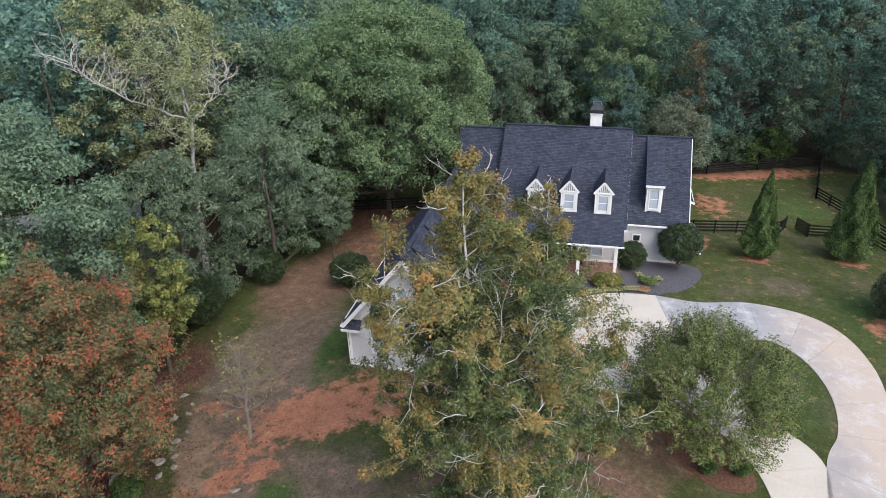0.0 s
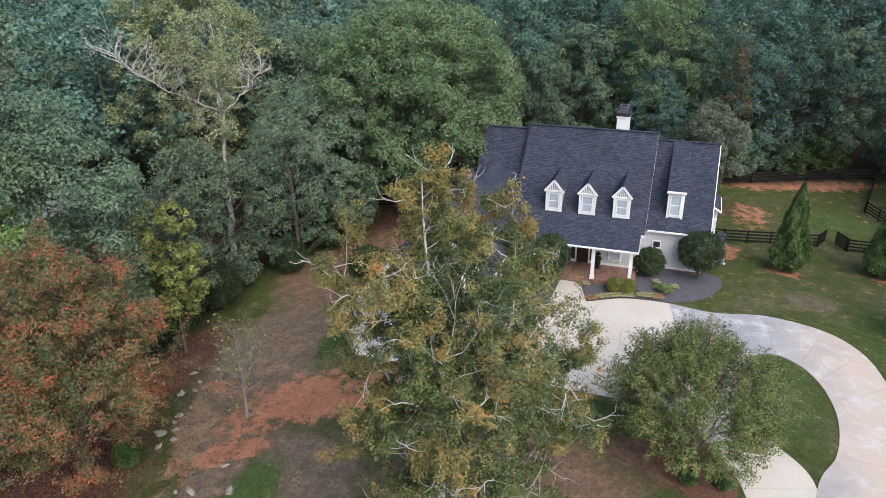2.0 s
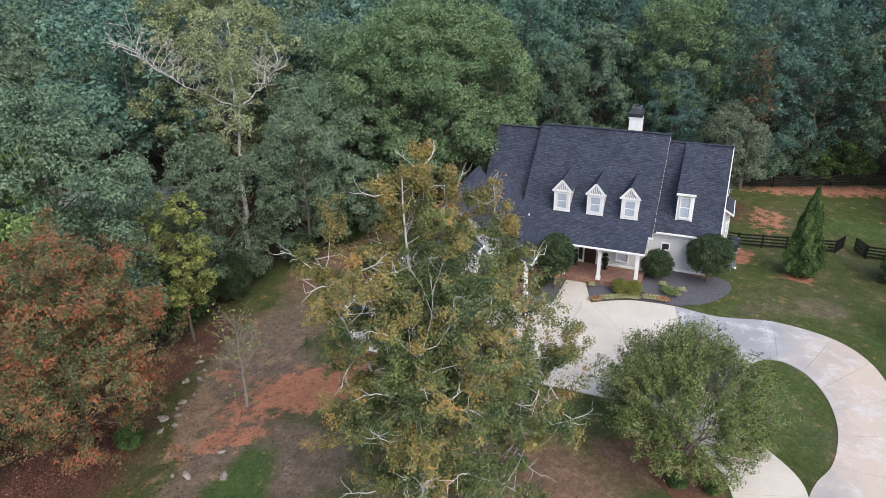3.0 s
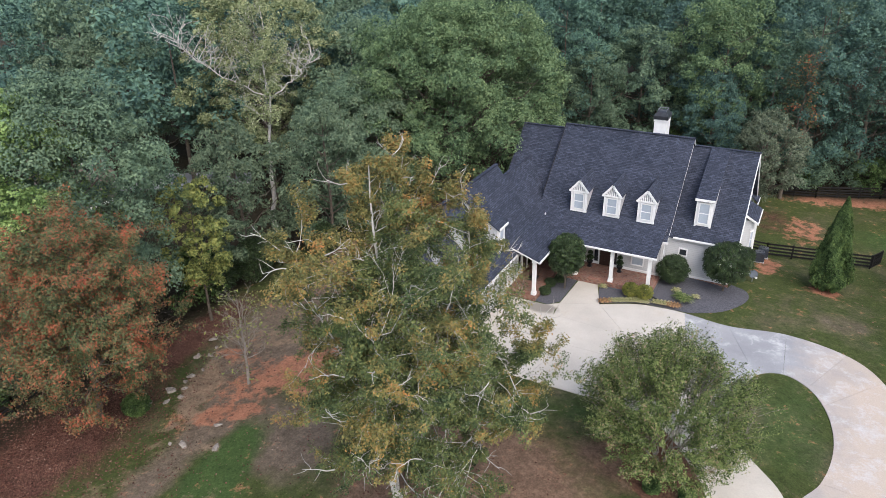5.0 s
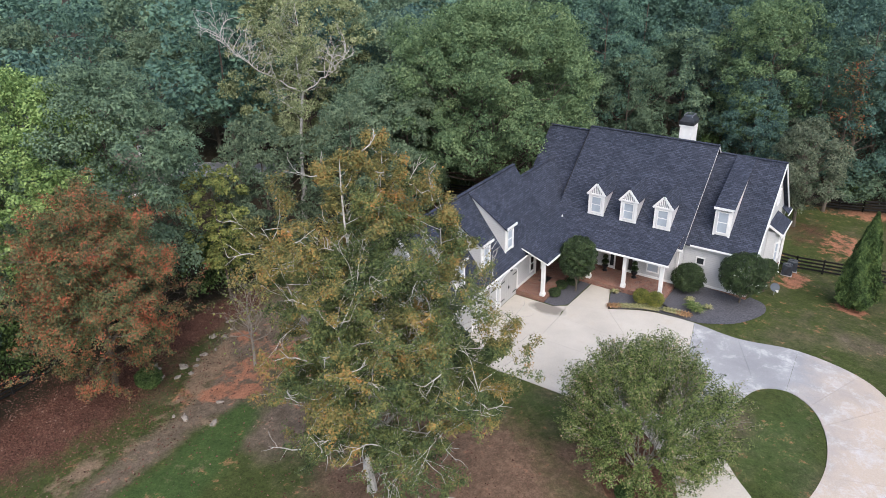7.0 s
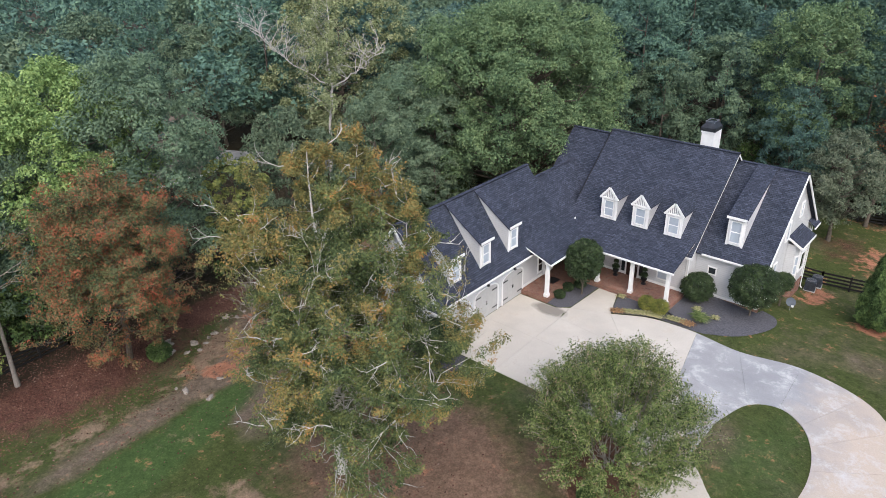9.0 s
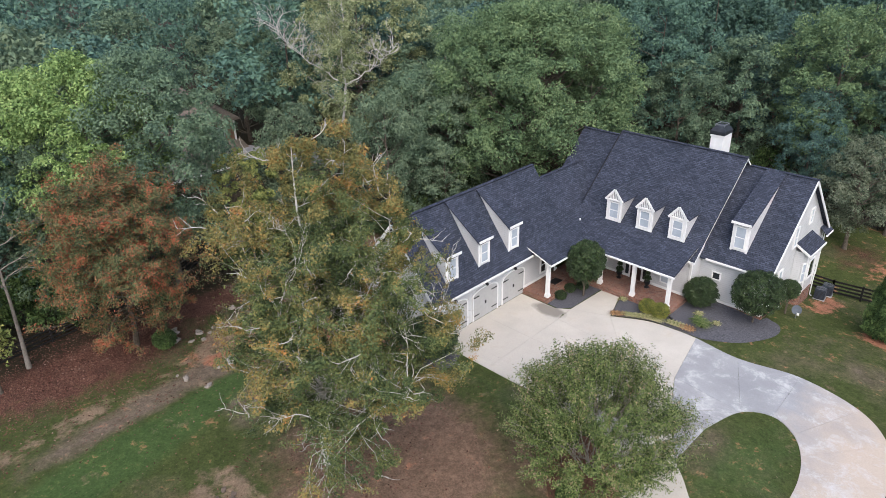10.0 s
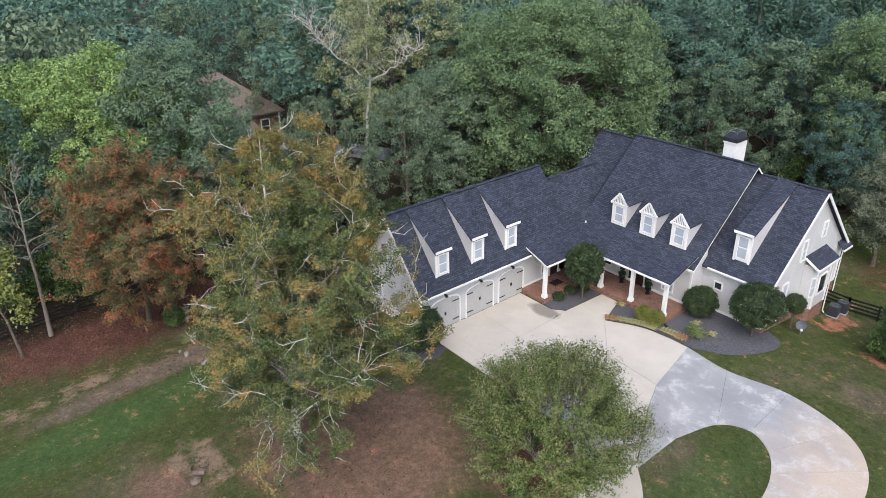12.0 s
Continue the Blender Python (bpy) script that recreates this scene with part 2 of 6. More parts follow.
def ground_z(x, y):
    """Height of the lawn: level by the garage, falling to the back right and to the woods on the left."""
    x, y = np.asarray(x, float), np.asarray(y, float)
    z = -0.05 - 0.040 * np.clip(x - 6, 0, 40) * smooth(4, 12, x)
    z = z - 1.25 * smooth(-2, 11, y) * smooth(4, 10.5, x) - 0.6 * smooth(10, 34, y)
    z = z - 1.0 * smooth(-8, -24, x) - 2.2 * smooth(-22, -50, x) - 0.45 * smooth(-17, -34, y) * smooth(8, -10, x)
    return z - 2.0 * smooth(45, 120, y) + 0.08 * np.sin(x * 0.33 + 1) * np.sin(y * 0.27) * smooth(-10, -18, x)


def blob(x, y, cx, cy, rx, ry, turn=0.0):
    c, s = math.cos(radians(turn)), math.sin(radians(turn))
    u, v = (x - cx) * c + (y - cy) * s, -(x - cx) * s + (y - cy) * c
    return np.clip(1.5 - 1.5 * np.sqrt((u / rx) ** 2 + (v / ry) ** 2), 0, 1)


def ground_material():
    m, n, l, b = material("lawn_and_soil", 0.95, 0, 0.15)

    def mask(name, amount=0.9, scale=0.7):
        a = n.new("ShaderNodeAttribute")
        a.attribute_name = name
        f = calc(n, l, "ADD", a.outputs["Fac"], calc(n, l, "MULTIPLY", calc(n, l, "SUBTRACT", noise_node(n, l, scale, 8, 0.68), 0.5), amount))
        x = n.new("ShaderNodeMapRange")
        x.inputs["From Min"].default_value, x.inputs["From Max"].default_value = 0.30, 0.70
        l.new(f, x.inputs["Value"])
        return x.outputs[0]

    fine = noise_node(n, l, 3.5, 10, 0.78)
    grass = ramp(n, l, fine, [(0.3, (0.033, 0.050, 0.015)), (0.7, (0.084, 0.104, 0.034))])
    dry = ramp(n, l, fine, [(0.3, (0.092, 0.074, 0.056)), (0.7, (0.210, 0.165, 0.128))])
    lush = ramp(n, l, fine, [(0.3, (0.032, 0.066, 0.020)), (0.7, (0.078, 0.124, 0.040))])
    clay = ramp(n, l, fine, [(0.3, (0.235, 0.100, 0.062)), (0.7, (0.400, 0.200, 0.132))])
    soil = ramp(n, l, fine, [(0.3, (0.108, 0.070, 0.050)), (0.7, (0.230, 0.156, 0.114))])
    bare = ramp(n, l, fine, [(0.3, (0.150, 0.105, 0.074)), (0.7, (0.300, 0.225, 0.165))])
    litter = ramp(n, l, noise_node(n, l, 14, 4, 0.8), [(0.34, (0.030, 0.017, 0.014)), (0.5, (0.092, 0.044, 0.034)), (0.66, (0.245, 0.140, 0.108))])
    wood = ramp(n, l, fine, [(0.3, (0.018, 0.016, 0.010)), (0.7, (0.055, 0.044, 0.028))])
    c = blend(n, l, ramp(n, l, noise_node(n, l, 0.22, 7, 0.65), [(0.50, (0, 0, 0)), (0.70, (0.5, 0.5, 0.5))]), grass, dry)
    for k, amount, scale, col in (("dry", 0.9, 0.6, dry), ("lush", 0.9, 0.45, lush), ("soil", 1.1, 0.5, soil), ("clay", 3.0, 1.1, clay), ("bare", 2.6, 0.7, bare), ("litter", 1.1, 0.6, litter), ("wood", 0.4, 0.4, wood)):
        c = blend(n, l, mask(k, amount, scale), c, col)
    c = blend(n, l, 1.0, c, ramp(n, l, noise_node(n, l, 1.1, 8, 0.75), [(0.32, (0.72, 0.74, 0.72)), (0.68, (1.28, 1.24, 1.22))]), "MULTIPLY")
    c = blend(n, l, 1.0, c, ramp(n, l, noise_node(n, l, 9, 6, 0.85), [(0.34, (0.66, 0.67, 0.66)), (0.66, (1.46, 1.43, 1.40))]), "MULTIPLY")
    speck = noise_node(n, l, 5.5, 2, 0.5, distort=0.4)
    c = blend(n, l, ramp(n, l, speck, [(0.70, (0, 0, 0)), (0.735, (0.7, 0.7, 0.7))]), c, (0.20, 0.155, 0.10))
    l.new(c, b.inputs["Base Color"])
    bump(n, l, b, noise_node(n, l, 14, 6, 0.85), 1.0, 0.09)
    return m


def build_ground():
    gx = np.concatenate([np.linspace(-700, -60, 24), np.arange(-55, 45, 0.7), np.linspace(50, 600, 20)])
    gy = np.concatenate([np.linspace(-400, -56, 12), np.arange(-52, 48, 0.7), np.linspace(55, 900, 28)])
    X, Y = np.meshgrid(gx, gy)
    Z = ground_z(X, Y)
    w, h = len(gx), len(gy)
    verts = np.stack([X.ravel(), Y.ravel(), Z.ravel()], 1)
    i = np.arange(w * (h - 1)).reshape(h - 1, w)[:, :-1].ravel()
    me = mesh_of("ground", verts.tolist(), np.stack([i, i + 1, i + w + 1, i + w], 1).tolist(), [GROUND])
    x, y = verts[:, 0], verts[:, 1]
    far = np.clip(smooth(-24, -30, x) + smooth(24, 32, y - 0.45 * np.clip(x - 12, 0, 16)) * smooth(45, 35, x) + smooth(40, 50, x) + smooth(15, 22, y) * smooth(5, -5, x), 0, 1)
    zones = {
        "lush": 0.55 * blob(x, y, -13.4, -29.5, 2.4, 5.0, 10) + blob(x, y, -11.6, -37.5, 3.4, 11, 6) + 0.5 * blob(x, y, 15, -14, 4, 9) + 0.55 * blob(x, y, 24, -4, 8, 9) + 0.6 * blob(x, y, 22, 20, 8, 5) + 0.85 * blob(x, y, -14.9, -14.5, 2.2, 7) + 0.5 * blob(x, y, 4, -18.5, 9, 1.6),
        "clay": 0.8 * blob(x, y, -11.3, -20.6, 6.2, 3.6, 22) + 0.62 * blob(x, y, -15.5, -23.9, 5.8, 3.4, 35) + 0.7 * blob(x, y, -15.5, -27.2, 3.0, 1.2, 25) + 0.75 * blob(x, y, -17.6, -28.7, 2.2, 1.2, 30) + 0.7 * blob(x, y, -20.2, -22.3, 2.2, 1.1) + blob(x, y, 20, 31, 12, 2.6, 20) + blob(x, y, 16.3, 5.7, 1.7, 1.3) + blob(x, y, 24.5, 7.6, 1.9, 1.5) + 0.9 * blob(x, y, 11.7, 9.0, 1.5, 3.0) + blob(x, y, 24.4, -5.2, 3.2, 2.2) + 0.6 * blob(x, y, -16, 4, 4, 7) + 0.6 * blob(x, y, 14, 19, 3, 5),
        "soil": 0.85 * blob(x, y, -21, -6, 6, 9) + blob(x, y, 0.5, -27, 10, 9.0) + blob(x, y, 9, -21, 4.5, 3) + 0.8 * blob(x, y, -17, 3, 6, 9) + 0.7 * blob(x, y, -3.5, -37, 5, 3),
        "dry": blob(x, y, -18.5, -18, 7, 13) + 0.75 * blob(x, y, -15.8, -34, 2.2, 12, 8) + 0.85 * blob(x, y, -11, -28, 6, 5) + 0.5 * blob(x, y, 18, 0, 4, 3) + 0.3 * blob(x, y, 13, 0.5, 4, 6) + 0.5 * blob(x, y, 12.6, -14.5, 3, 4),
        "bare": 0.8 * blob(x, y, -19.6, -26.6, 1.7, 6.5, 24) + 0.5 * blob(x, y, -17.4, -37.5, 1.9, 8, 4) + 0.8 * blob(x, y, -14.6, -30.4, 1.4, 1.0, 30) + 0.6 * blob(x, y, -4.5, -34.5, 3.2, 2.2) + 0.5 * blob(x, y, -18.5, -19, 3, 5),
        "litter": 0.5 * blob(x, y, 11.0, 20, 4.0, 6.0) + blob(x, y, -26, -34, 8.5, 13, 8) + 0.8 * blob(x, y, -25, -20, 3.5, 8) + 0.7 * blob(x, y, -21, 8, 6, 8),
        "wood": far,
    }
    for k, v in zones.items():
        a = me.attributes.new(k, "FLOAT", "POINT")
        a.data.foreach_set("value", np.clip(v, 0, 1).astype(np.float32))
    for p in me.polygons:
        p.use_smooth = True
    return tagged(new("ground", me), "patchy lawn with red clay, dry grass and fallen leaves", "ground", kind="structure")


GROUND = ground_material()
ground = build_ground()


def gz(x, y):
    return float(ground_z(x, y))


# ---- driveway ----
def concrete(name, lo, hi, stain, tan=None, stain_at=(0.50, 0.62), damp=None):
    m, n, l, b = material(name, 0.85)
    c = ramp(n, l, noise_node(n, l, 0.35, 6), [(0.35, lo), (0.65, hi)])
    if tan:
        # iron stain from the clay, past the second joint of the loop
        t = n.new("ShaderNodeTexCoord")
        s = n.new("ShaderNodeSeparateXYZ")
        l.new(t.outputs["Object"], s.inputs[0])
        f = calc(n, l, "ADD", calc(n, l, "MULTIPLY", s.outputs[0], 0.16), calc(n, l, "MULTIPLY", noise_node(n, l, 0.45, 6), 1.4))
        r = n.new("ShaderNodeMapRange")
        r.inputs["From Min"].default_value, r.inputs["From Max"].default_value = 2.95, 3.75
        l.new(f, r.inputs["Value"])
        c = blend(n, l, r.outputs[0], c, tan)
    c = blend(n, l, ramp(n, l, noise_node(n, l, 0.7, 12, 0.74, distort=0.3), [(stain_at[0], (0, 0, 0)), (stain_at[1], (0.85, 0.85, 0.85))]), c, stain)
    c = blend(n, l, 1.0, c, ramp(n, l, noise_node(n, l, 12, 5), [(0.3, (0.92, 0.92, 0.92)), (0.7, (1.06, 1.06, 1.06))]), "MULTIPLY")
    if damp:
        t = n.new("ShaderNodeTexCoord")
        s = n.new("ShaderNodeSeparateXYZ")
        l.new(t.outputs["Object"], s.inputs[0])
        f = 0.0
        for axis, (mid, half) in enumerate(damp):
            f = calc(n, l, "ADD", calc(n, l, "POWER", calc(n, l, "ABSOLUTE", calc(n, l, "DIVIDE", calc(n, l, "SUBTRACT", s.outputs[axis], mid), half)), 2.0), f)
        f = calc(n, l, "ADD", f, calc(n, l, "MULTIPLY", noise_node(n, l, 1.6, 6, 0.65), 0.7))
        c = blend(n, l, ramp(n, l, f, [(0.60, (0.8, 0.8, 0.8)), (0.98, (0, 0, 0))]), c, (0.17, 0.155, 0.135))
    o = n.new("ShaderNodeObjectInfo")
    c = blend(n, l, calc(n, l, "MULTIPLY", o.outputs["Random"], 0.10), c, (0.36, 0.32, 0.28))
    l.new(c, b.inputs["Base Color"])
    bump(n, l, b, noise_node(n, l, 40, 4), 0.2, 0.004)
    return m


PALE_CONCRETE = concrete("pale_concrete", (0.45, 0.42, 0.372), (0.54, 0.505, 0.45), (0.46, 0.41, 0.34), None, (0.54, 0.72), ((-2.6, 2.0), (-8.3, 1.1)))
GREY_CONCRETE = concrete("grey_concrete", (0.25, 0.255, 0.27), (0.33, 0.335, 0.35), (0.52, 0.52, 0.525), (0.47, 0.395, 0.33), (0.52, 0.66))


def curve(pts, per=8):
    """A smooth line through the points."""
    p = [Vector((*q, 0)) for q in pts]
    p = [2 * p[0] - p[1], *p, 2 * p[-1] - p[-2]]
    out = []
    for a, b, c, d in zip(p, p[1:], p[2:], p[3:]):
        for k in range(per):
            t = k / per
            out.append(0.5 * (2 * b + (c - a) * t + (2 * a - 5 * b + 4 * c - d) * t * t + (3 * b - a - 3 * c + d) * t ** 3))
    return out + [p[-2]]


def slab(parent, rails, mat, lift=0.05, gap=0.010):
    """One concrete slab between two lines of equally many points, its joints open."""
    a, b = [Vector((*p[:2], 0)) for p in rails[0]], [Vector((*p[:2], 0)) for p in rails[1]]
    mid = sum(a + b, Vector()) / (2 * len(a))
    bm = bmesh.new()

    def at(p, low):
        q = p + (mid - p).normalized() * gap
        return bm.verts.new((q.x, q.y, gz(q.x, q.y) + (-0.12 if low else lift)))
    across = 4
    grid = [[at(p.lerp(q, k / across), False) for k in range(across + 1)] for p, q in zip(a, b)]
    for r, s in zip(grid, grid[1:]):
        for k in range(across):
            bm.faces.new((r[k], r[k + 1], s[k + 1], s[k]))
    edge = [r[0] for r in grid] + grid[-1][1:] + [r[-1] for r in grid[::-1]][1:] + grid[0][::-1][1:-1]
    low = [bm.verts.new((v.co.x, v.co.y, v.co.z - 0.14)) for v in edge]
    for k in range(len(edge)):
        j = (k + 1) % len(edge)
        bm.faces.new((edge[k], low[k], low[j], edge[j]))
    bmesh.ops.recalc_face_normals(bm, faces=bm.faces)
    return part("slab", bm, mat, parent)


OUTER = [(7.24, -4.42), (10.34, -4.62), (14.1, -3.74), (17.9, -4.5), (20.05, -6.65), (20.95, -10.2), (20.8, -14), (20.0, -18), (18.6, -22.5), (17.3, -28), (16.6, -42), (16.4, -70)]
INNER = [(11.9, -12.6), (12.75, -9.75), (14.31, -8.75), (15.8, -9.5), (16.75, -11), (17.3, -13), (17.4, -15.3), (16.9, -18), (15.6, -21), (14.6, -28), (14.2, -42), (14.1, -70)]
LEFT = [(7.8, -17.1), (9.9, -19.1), (11.9, -22.3), (12.4, -28), (12.2, -42), (12.1, -70)]
RIGHT = [(11.86, -16.2), (13.4, -17.8), (15.6, -21), (14.6, -28), (14.2, -42), (14.1, -70)]


def build_driveway():
    d = thing("driveway", label="pale concrete driveway with a turning loop and saw-cut joints", category="driveway", kind="structure")
    # joints: four lines across the court, three along it
    cols = ([(-5.72, -8.55), (-1.35, -8.87), (4.2, -9.29), (8.3, -9.5)], [(-5.72, -12.2), (-1.3, -12.2), (4.3, -12.2), (9.5, -12.2)],
            [(-5.72, -15.6), (-1.22, -15.6), (4.3, -15.6), (7.8, -15.6)], [(-5.72, -17.0), (-1.2, -17.0), (4.3, -17.0), (7.8, -17.0)])
    for far, close in zip(cols, cols[1:]):
        for k in range(3):
            if k == 2 and close is cols[2]:
                slab(d, ([(4.3, -15.6), (11.4, -15.6)], [(4.3, -12.2), (9.5, -12.2)]), PALE_CONCRETE)
            else:
                slab(d, (close[k:k + 2], far[k:k + 2]), PALE_CONCRETE)
    slab(d, ([(7.8, -17.0), (11.86, -16.2)], [(7.8, -15.6), (11.4, -15.6)]), PALE_CONCRETE)
    slab(d, ([(-5.72, -8.55), (-1.35, -8.87)], [(-5.72, -7.75), (-1.6, -7.75)]), PALE_CONCRETE)
    slab(d, ([(-1.35, -8.87), (4.2, -9.29)], [(-1.5, -7.1), (1.25, -5.95)]), PALE_CONCRETE)
    slab(d, ([(-1.5, -7.1), (1.25, -5.95)], [(-1.35, -3.1), (0.25, -3.1)]), PALE_CONCRETE)
    slab(d, ([(-2.4, -7.76), (-1.45, -8.0)], [(-2.3, -7.66), (-1.5, -7.1)]), PALE_CONCRETE, 0.046)
    front = curve([(1.25, -5.95), (3.6, -4.75), (5.6, -4.45), (7.24, -4.42)], 5)
    base = [Vector((4.2, -9.29, 0)).lerp(Vector((8.3, -9.5, 0)), k / (len(front) - 1)) for k in range(len(front))]
    slab(d, (base, front), PALE_CONCRETE)
    o, i = curve(OUTER), curve(INNER)

    def line(p, q):
        return [Vector((*p, 0)).lerp(Vector((*q, 0)), k / 8) for k in range(9)]
    slab(d, (line((8.3, -9.5), (12.75, -9.75)), o[:9]), GREY_CONCRETE)
    slab(d, (line((8.3, -9.5), (9.25, -11.6)), i[8::-1]), GREY_CONCRETE)
    slab(d, (line((9.25, -11.6), (11.78, -16.15)), line((11.9, -12.6), (11.9, -16.15))), GREY_CONCRETE)
    for k in range(1, len(OUTER) - 1):
        slab(d, (i[8 * k:8 * k + 9], o[8 * k:8 * k + 9]), GREY_CONCRETE)
    a, b = curve(LEFT), curve(RIGHT)
    for k in range(len(LEFT) - 1):
        slab(d, (a[8 * k:8 * k + 9], b[8 * k:8 * k + 9]), PALE_CONCRETE)
    return d


driveway = build_driveway()


# ---- house ----
house = thing("house", label="grey lap-sided house with dark shingle roofs, dormers and a brick porch", category="house")


def roof(pts, thick=0.16, name="roof"):
    bm = prism(bmesh.new(), pts, (0, 0, -thick))
    return part(name, unwrap(bm), SHINGLE, house)


def wall(pts, off, name="wall", mat=None):
    bm = prism(bmesh.new(), pts, off)
    return part(name, unwrap(bm), mat or SIDING, house)


def trim(a, b, w=0.14, h=0.2, name="fascia"):
    return part(name, beam(bmesh.new(), a, b, w, h), WHITE, house)


KINK_Y, KINK_Z = 0.34, 4.66
# upper roofs
roof([(-6.14, 6.2, 9.96), (4.74, 6.2, 9.96), (4.74, KINK_Y, KINK_Z), (-6.14, KINK_Y, KINK_Z)])
roof([(4.74, 6.2, 9.95), (-6.14, 6.2, 9.95), (-6.14, 12.6, 4.2), (4.74, 12.6, 4.2)])
roof([(4.0, 6.98, 9.15), (9.73, 6.98, 9.15), (9.73, 1.0, 3.45), (4.36, 1.0, 3.45), (4.36, 1.7, 4.12), (4.0, 1.7, 4.12)])
roof([(9.73, 6.98, 9.14), (4.0, 6.98, 9.14), (4.0, 13.1, 3.3), (9.73, 13.1, 3.3)])
roof([(-10.3, 6.7, 9.42), (-6.0, 6.7, 9.42), (-6.0, 1.56, 4.64), (-8.75, 4.42, 7.3), (-10.3, 2.8, 5.8)])
roof([(-6.0, 6.7, 9.41), (-10.3, 6.7, 9.41), (-10.3, 12.6, 3.9), (-6.0, 12.6, 3.9)])
# porch roofs, flatter
roof([(-5.8, -0.35, 4.43), (-6.1, KINK_Y, KINK_Z), (4.52, KINK_Y, KINK_Z - 0.01), (4.52, -3.31, 3.38), (-3.04, -3.31, 3.38)], 0.12)
roof([(-5.8, -0.30, 4.44), (-3.04, -3.31, 3.40), (-3.04, -7.7, 3.42), (-5.9, -7.7, 4.44)], 0.12)
# link wing
roof([(-8.75, -2.9, 7.3), (-8.75, 4.42, 7.3), (-6.0, 1.56, 4.64), (-5.8, -0.3, 4.45), (-5.8, -2.9, 4.45)])
roof([(-8.75, 4.42, 7.29), (-8.75, -2.9, 7.29), (-12.2, -2.9, 3.9), (-12.2, 2.8, 3.9), (-10.3, 2.8, 5.8)])
# garage
GE, GW = (-4.9, 3.66), (-13.1, 3.55)
roof([(-8.82, -18.15, 8.7), (-8.82, -2.75, 8.7), (GE[0], -2.75, GE[1]), (GE[0], -18.15, GE[1])])
roof([(-8.82, -2.75, 8.69), (-8.82, -18.15, 8.69), (GW[0], -18.15, GW[1]), (GW[0], -2.75, GW[1])])

# walls
wall([(-6.0, -0.25, 0.3), (4.14, -0.25, 0.3), (4.14, -0.25, 4.2), (-6.0, -0.25, 4.2)], (0, 0.2, 0))
wall([(4.35, -0.25, 0.0), (4.35, 1.6, -0.2), (4.35, 1.6, 5.6), (4.35, 0.0, 4.25), (4.35, -0.25, 4.1)], (-0.2, 0, 0))
wall([(4.04, 1.5, 0.0), (4.04, 12.0, -1.6), (4.04, 12.0, 4.6), (4.04, 6.2, 9.75), (4.04, 1.5, 5.5)], (-0.2, 0, 0))
wall([(4.36, 1.4, -0.1), (9.14, 1.4, -0.1), (9.14, 1.4, 3.6), (4.36, 1.4, 3.6)], (0, 0.2, 0))
wall([(9.35, 1.4, 0.0), (9.35, 12.7, 0.0), (9.35, 12.7, 3.4), (9.35, 6.98, 8.95), (9.35, 1.4, 3.6)], (-0.2, 0, 0))
wall([(-5.78, -17.39, 0.0), (-5.78, -3.41, 0.0), (-5.78, -3.41, 4.45), (-5.78, -17.39, 4.45)], (-0.2, 0, 0))
wall([(-5.78, -17.6, 0.1), (-12.8, -17.6, 0.1), (-12.8, -17.6, 3.6), (-8.82, -17.6, 8.5), (-5.78, -17.6, 4.6)], (0, 0.2, 0))
wall([(-12.8, -17.39, 0.1), (-12.8, -3.41, 0.1), (-12.8, -3.41, 3.6), (-12.8, -17.39, 3.6)], (0.2, 0, 0))
wall([(-5.78, -3.2, 0.1), (-12.8, -3.2, 0.1), (-12.8, -3.2, 3.6), (-8.82, -3.2, 8.5), (-5.78, -3.2, 4.6)], (0, -0.2, 0))
wall([(-10.0, 12.0, -1), (4.3, 12.0, -1), (4.3, 12.0, 4.2), (-10.0, 12.0, 4.2)], (0, 0.2, 0))
wall([(-10.0, 0.0, -1), (-10.0, 12.0, -1), (-10.0, 12.0, 4.2), (-10.0, 6.7, 9.2), (-10.0, 0.0, 3.0)], (0.2, 0, 0))
wall([(-5.95, 0.4, 4.4), (-5.95, 6.2, 9.75), (-5.95, 12, 4.4)], (0.15, 0, 0))
wall([(-11.9, -3.0, -0.8), (-11.9, 3.0, -0.8), (-11.9, 3.0, 4.0), (-11.9, -3.0, 4.0)], (0.2, 0, 0))
wall([(-12.0, 3.0, -0.8), (-10.0, 3.0, -0.8), (-10.0, 3.0, 6.0), (-12.0, 3.0, 4.0)], (0, -0.2, 0))
# brick base and porch floors
wall([(4.4, 1.37, -1.3), (9.17, 1.37, -1.3), (9.17, 1.37, 0.0), (4.4, 1.37, 0.0)], (0, 0.2, 0), "brick_base", BRICK)
wall([(9.38, 1.37, -2.0), (9.38, 12.72, -2.6), (9.38, 12.72, 0.05), (9.38, 1.37, 0.05)], (-0.2, 0, 0), "brick_base", BRICK)
wall([(-5.7, -17.63, -0.5), (-12.83, -17.63, -0.8), (-12.83, -17.63, 0.12), (-5.7, -17.63, 0.12)], (0, 0.2, 0), "brick_base", BRICK)
wall([(-12.83, -17.42, -0.9), (-12.83, -3.2, -1.2), (-12.83, -3.2, 0.12), (-12.83, -17.42, 0.12)], (0.2, 0, 0), "brick_base", BRICK)
part("porch_floor", unwrap(boxed(-5.8, 4.4, -3.05, -0.26, -0.4, 0.37)), BRICK, house, "red brick porch floor")
part("porch_floor", unwrap(boxed(-5.77, -3.3, -7.6, -3.06, -0.4, 0.36)), BRICK, house, "red brick porch floor")
# chimney
part("chimney", unwrap(boxed(1.1, 2.1, 7.4, 9.0, 8.0, 10.8)), WHITE, house)


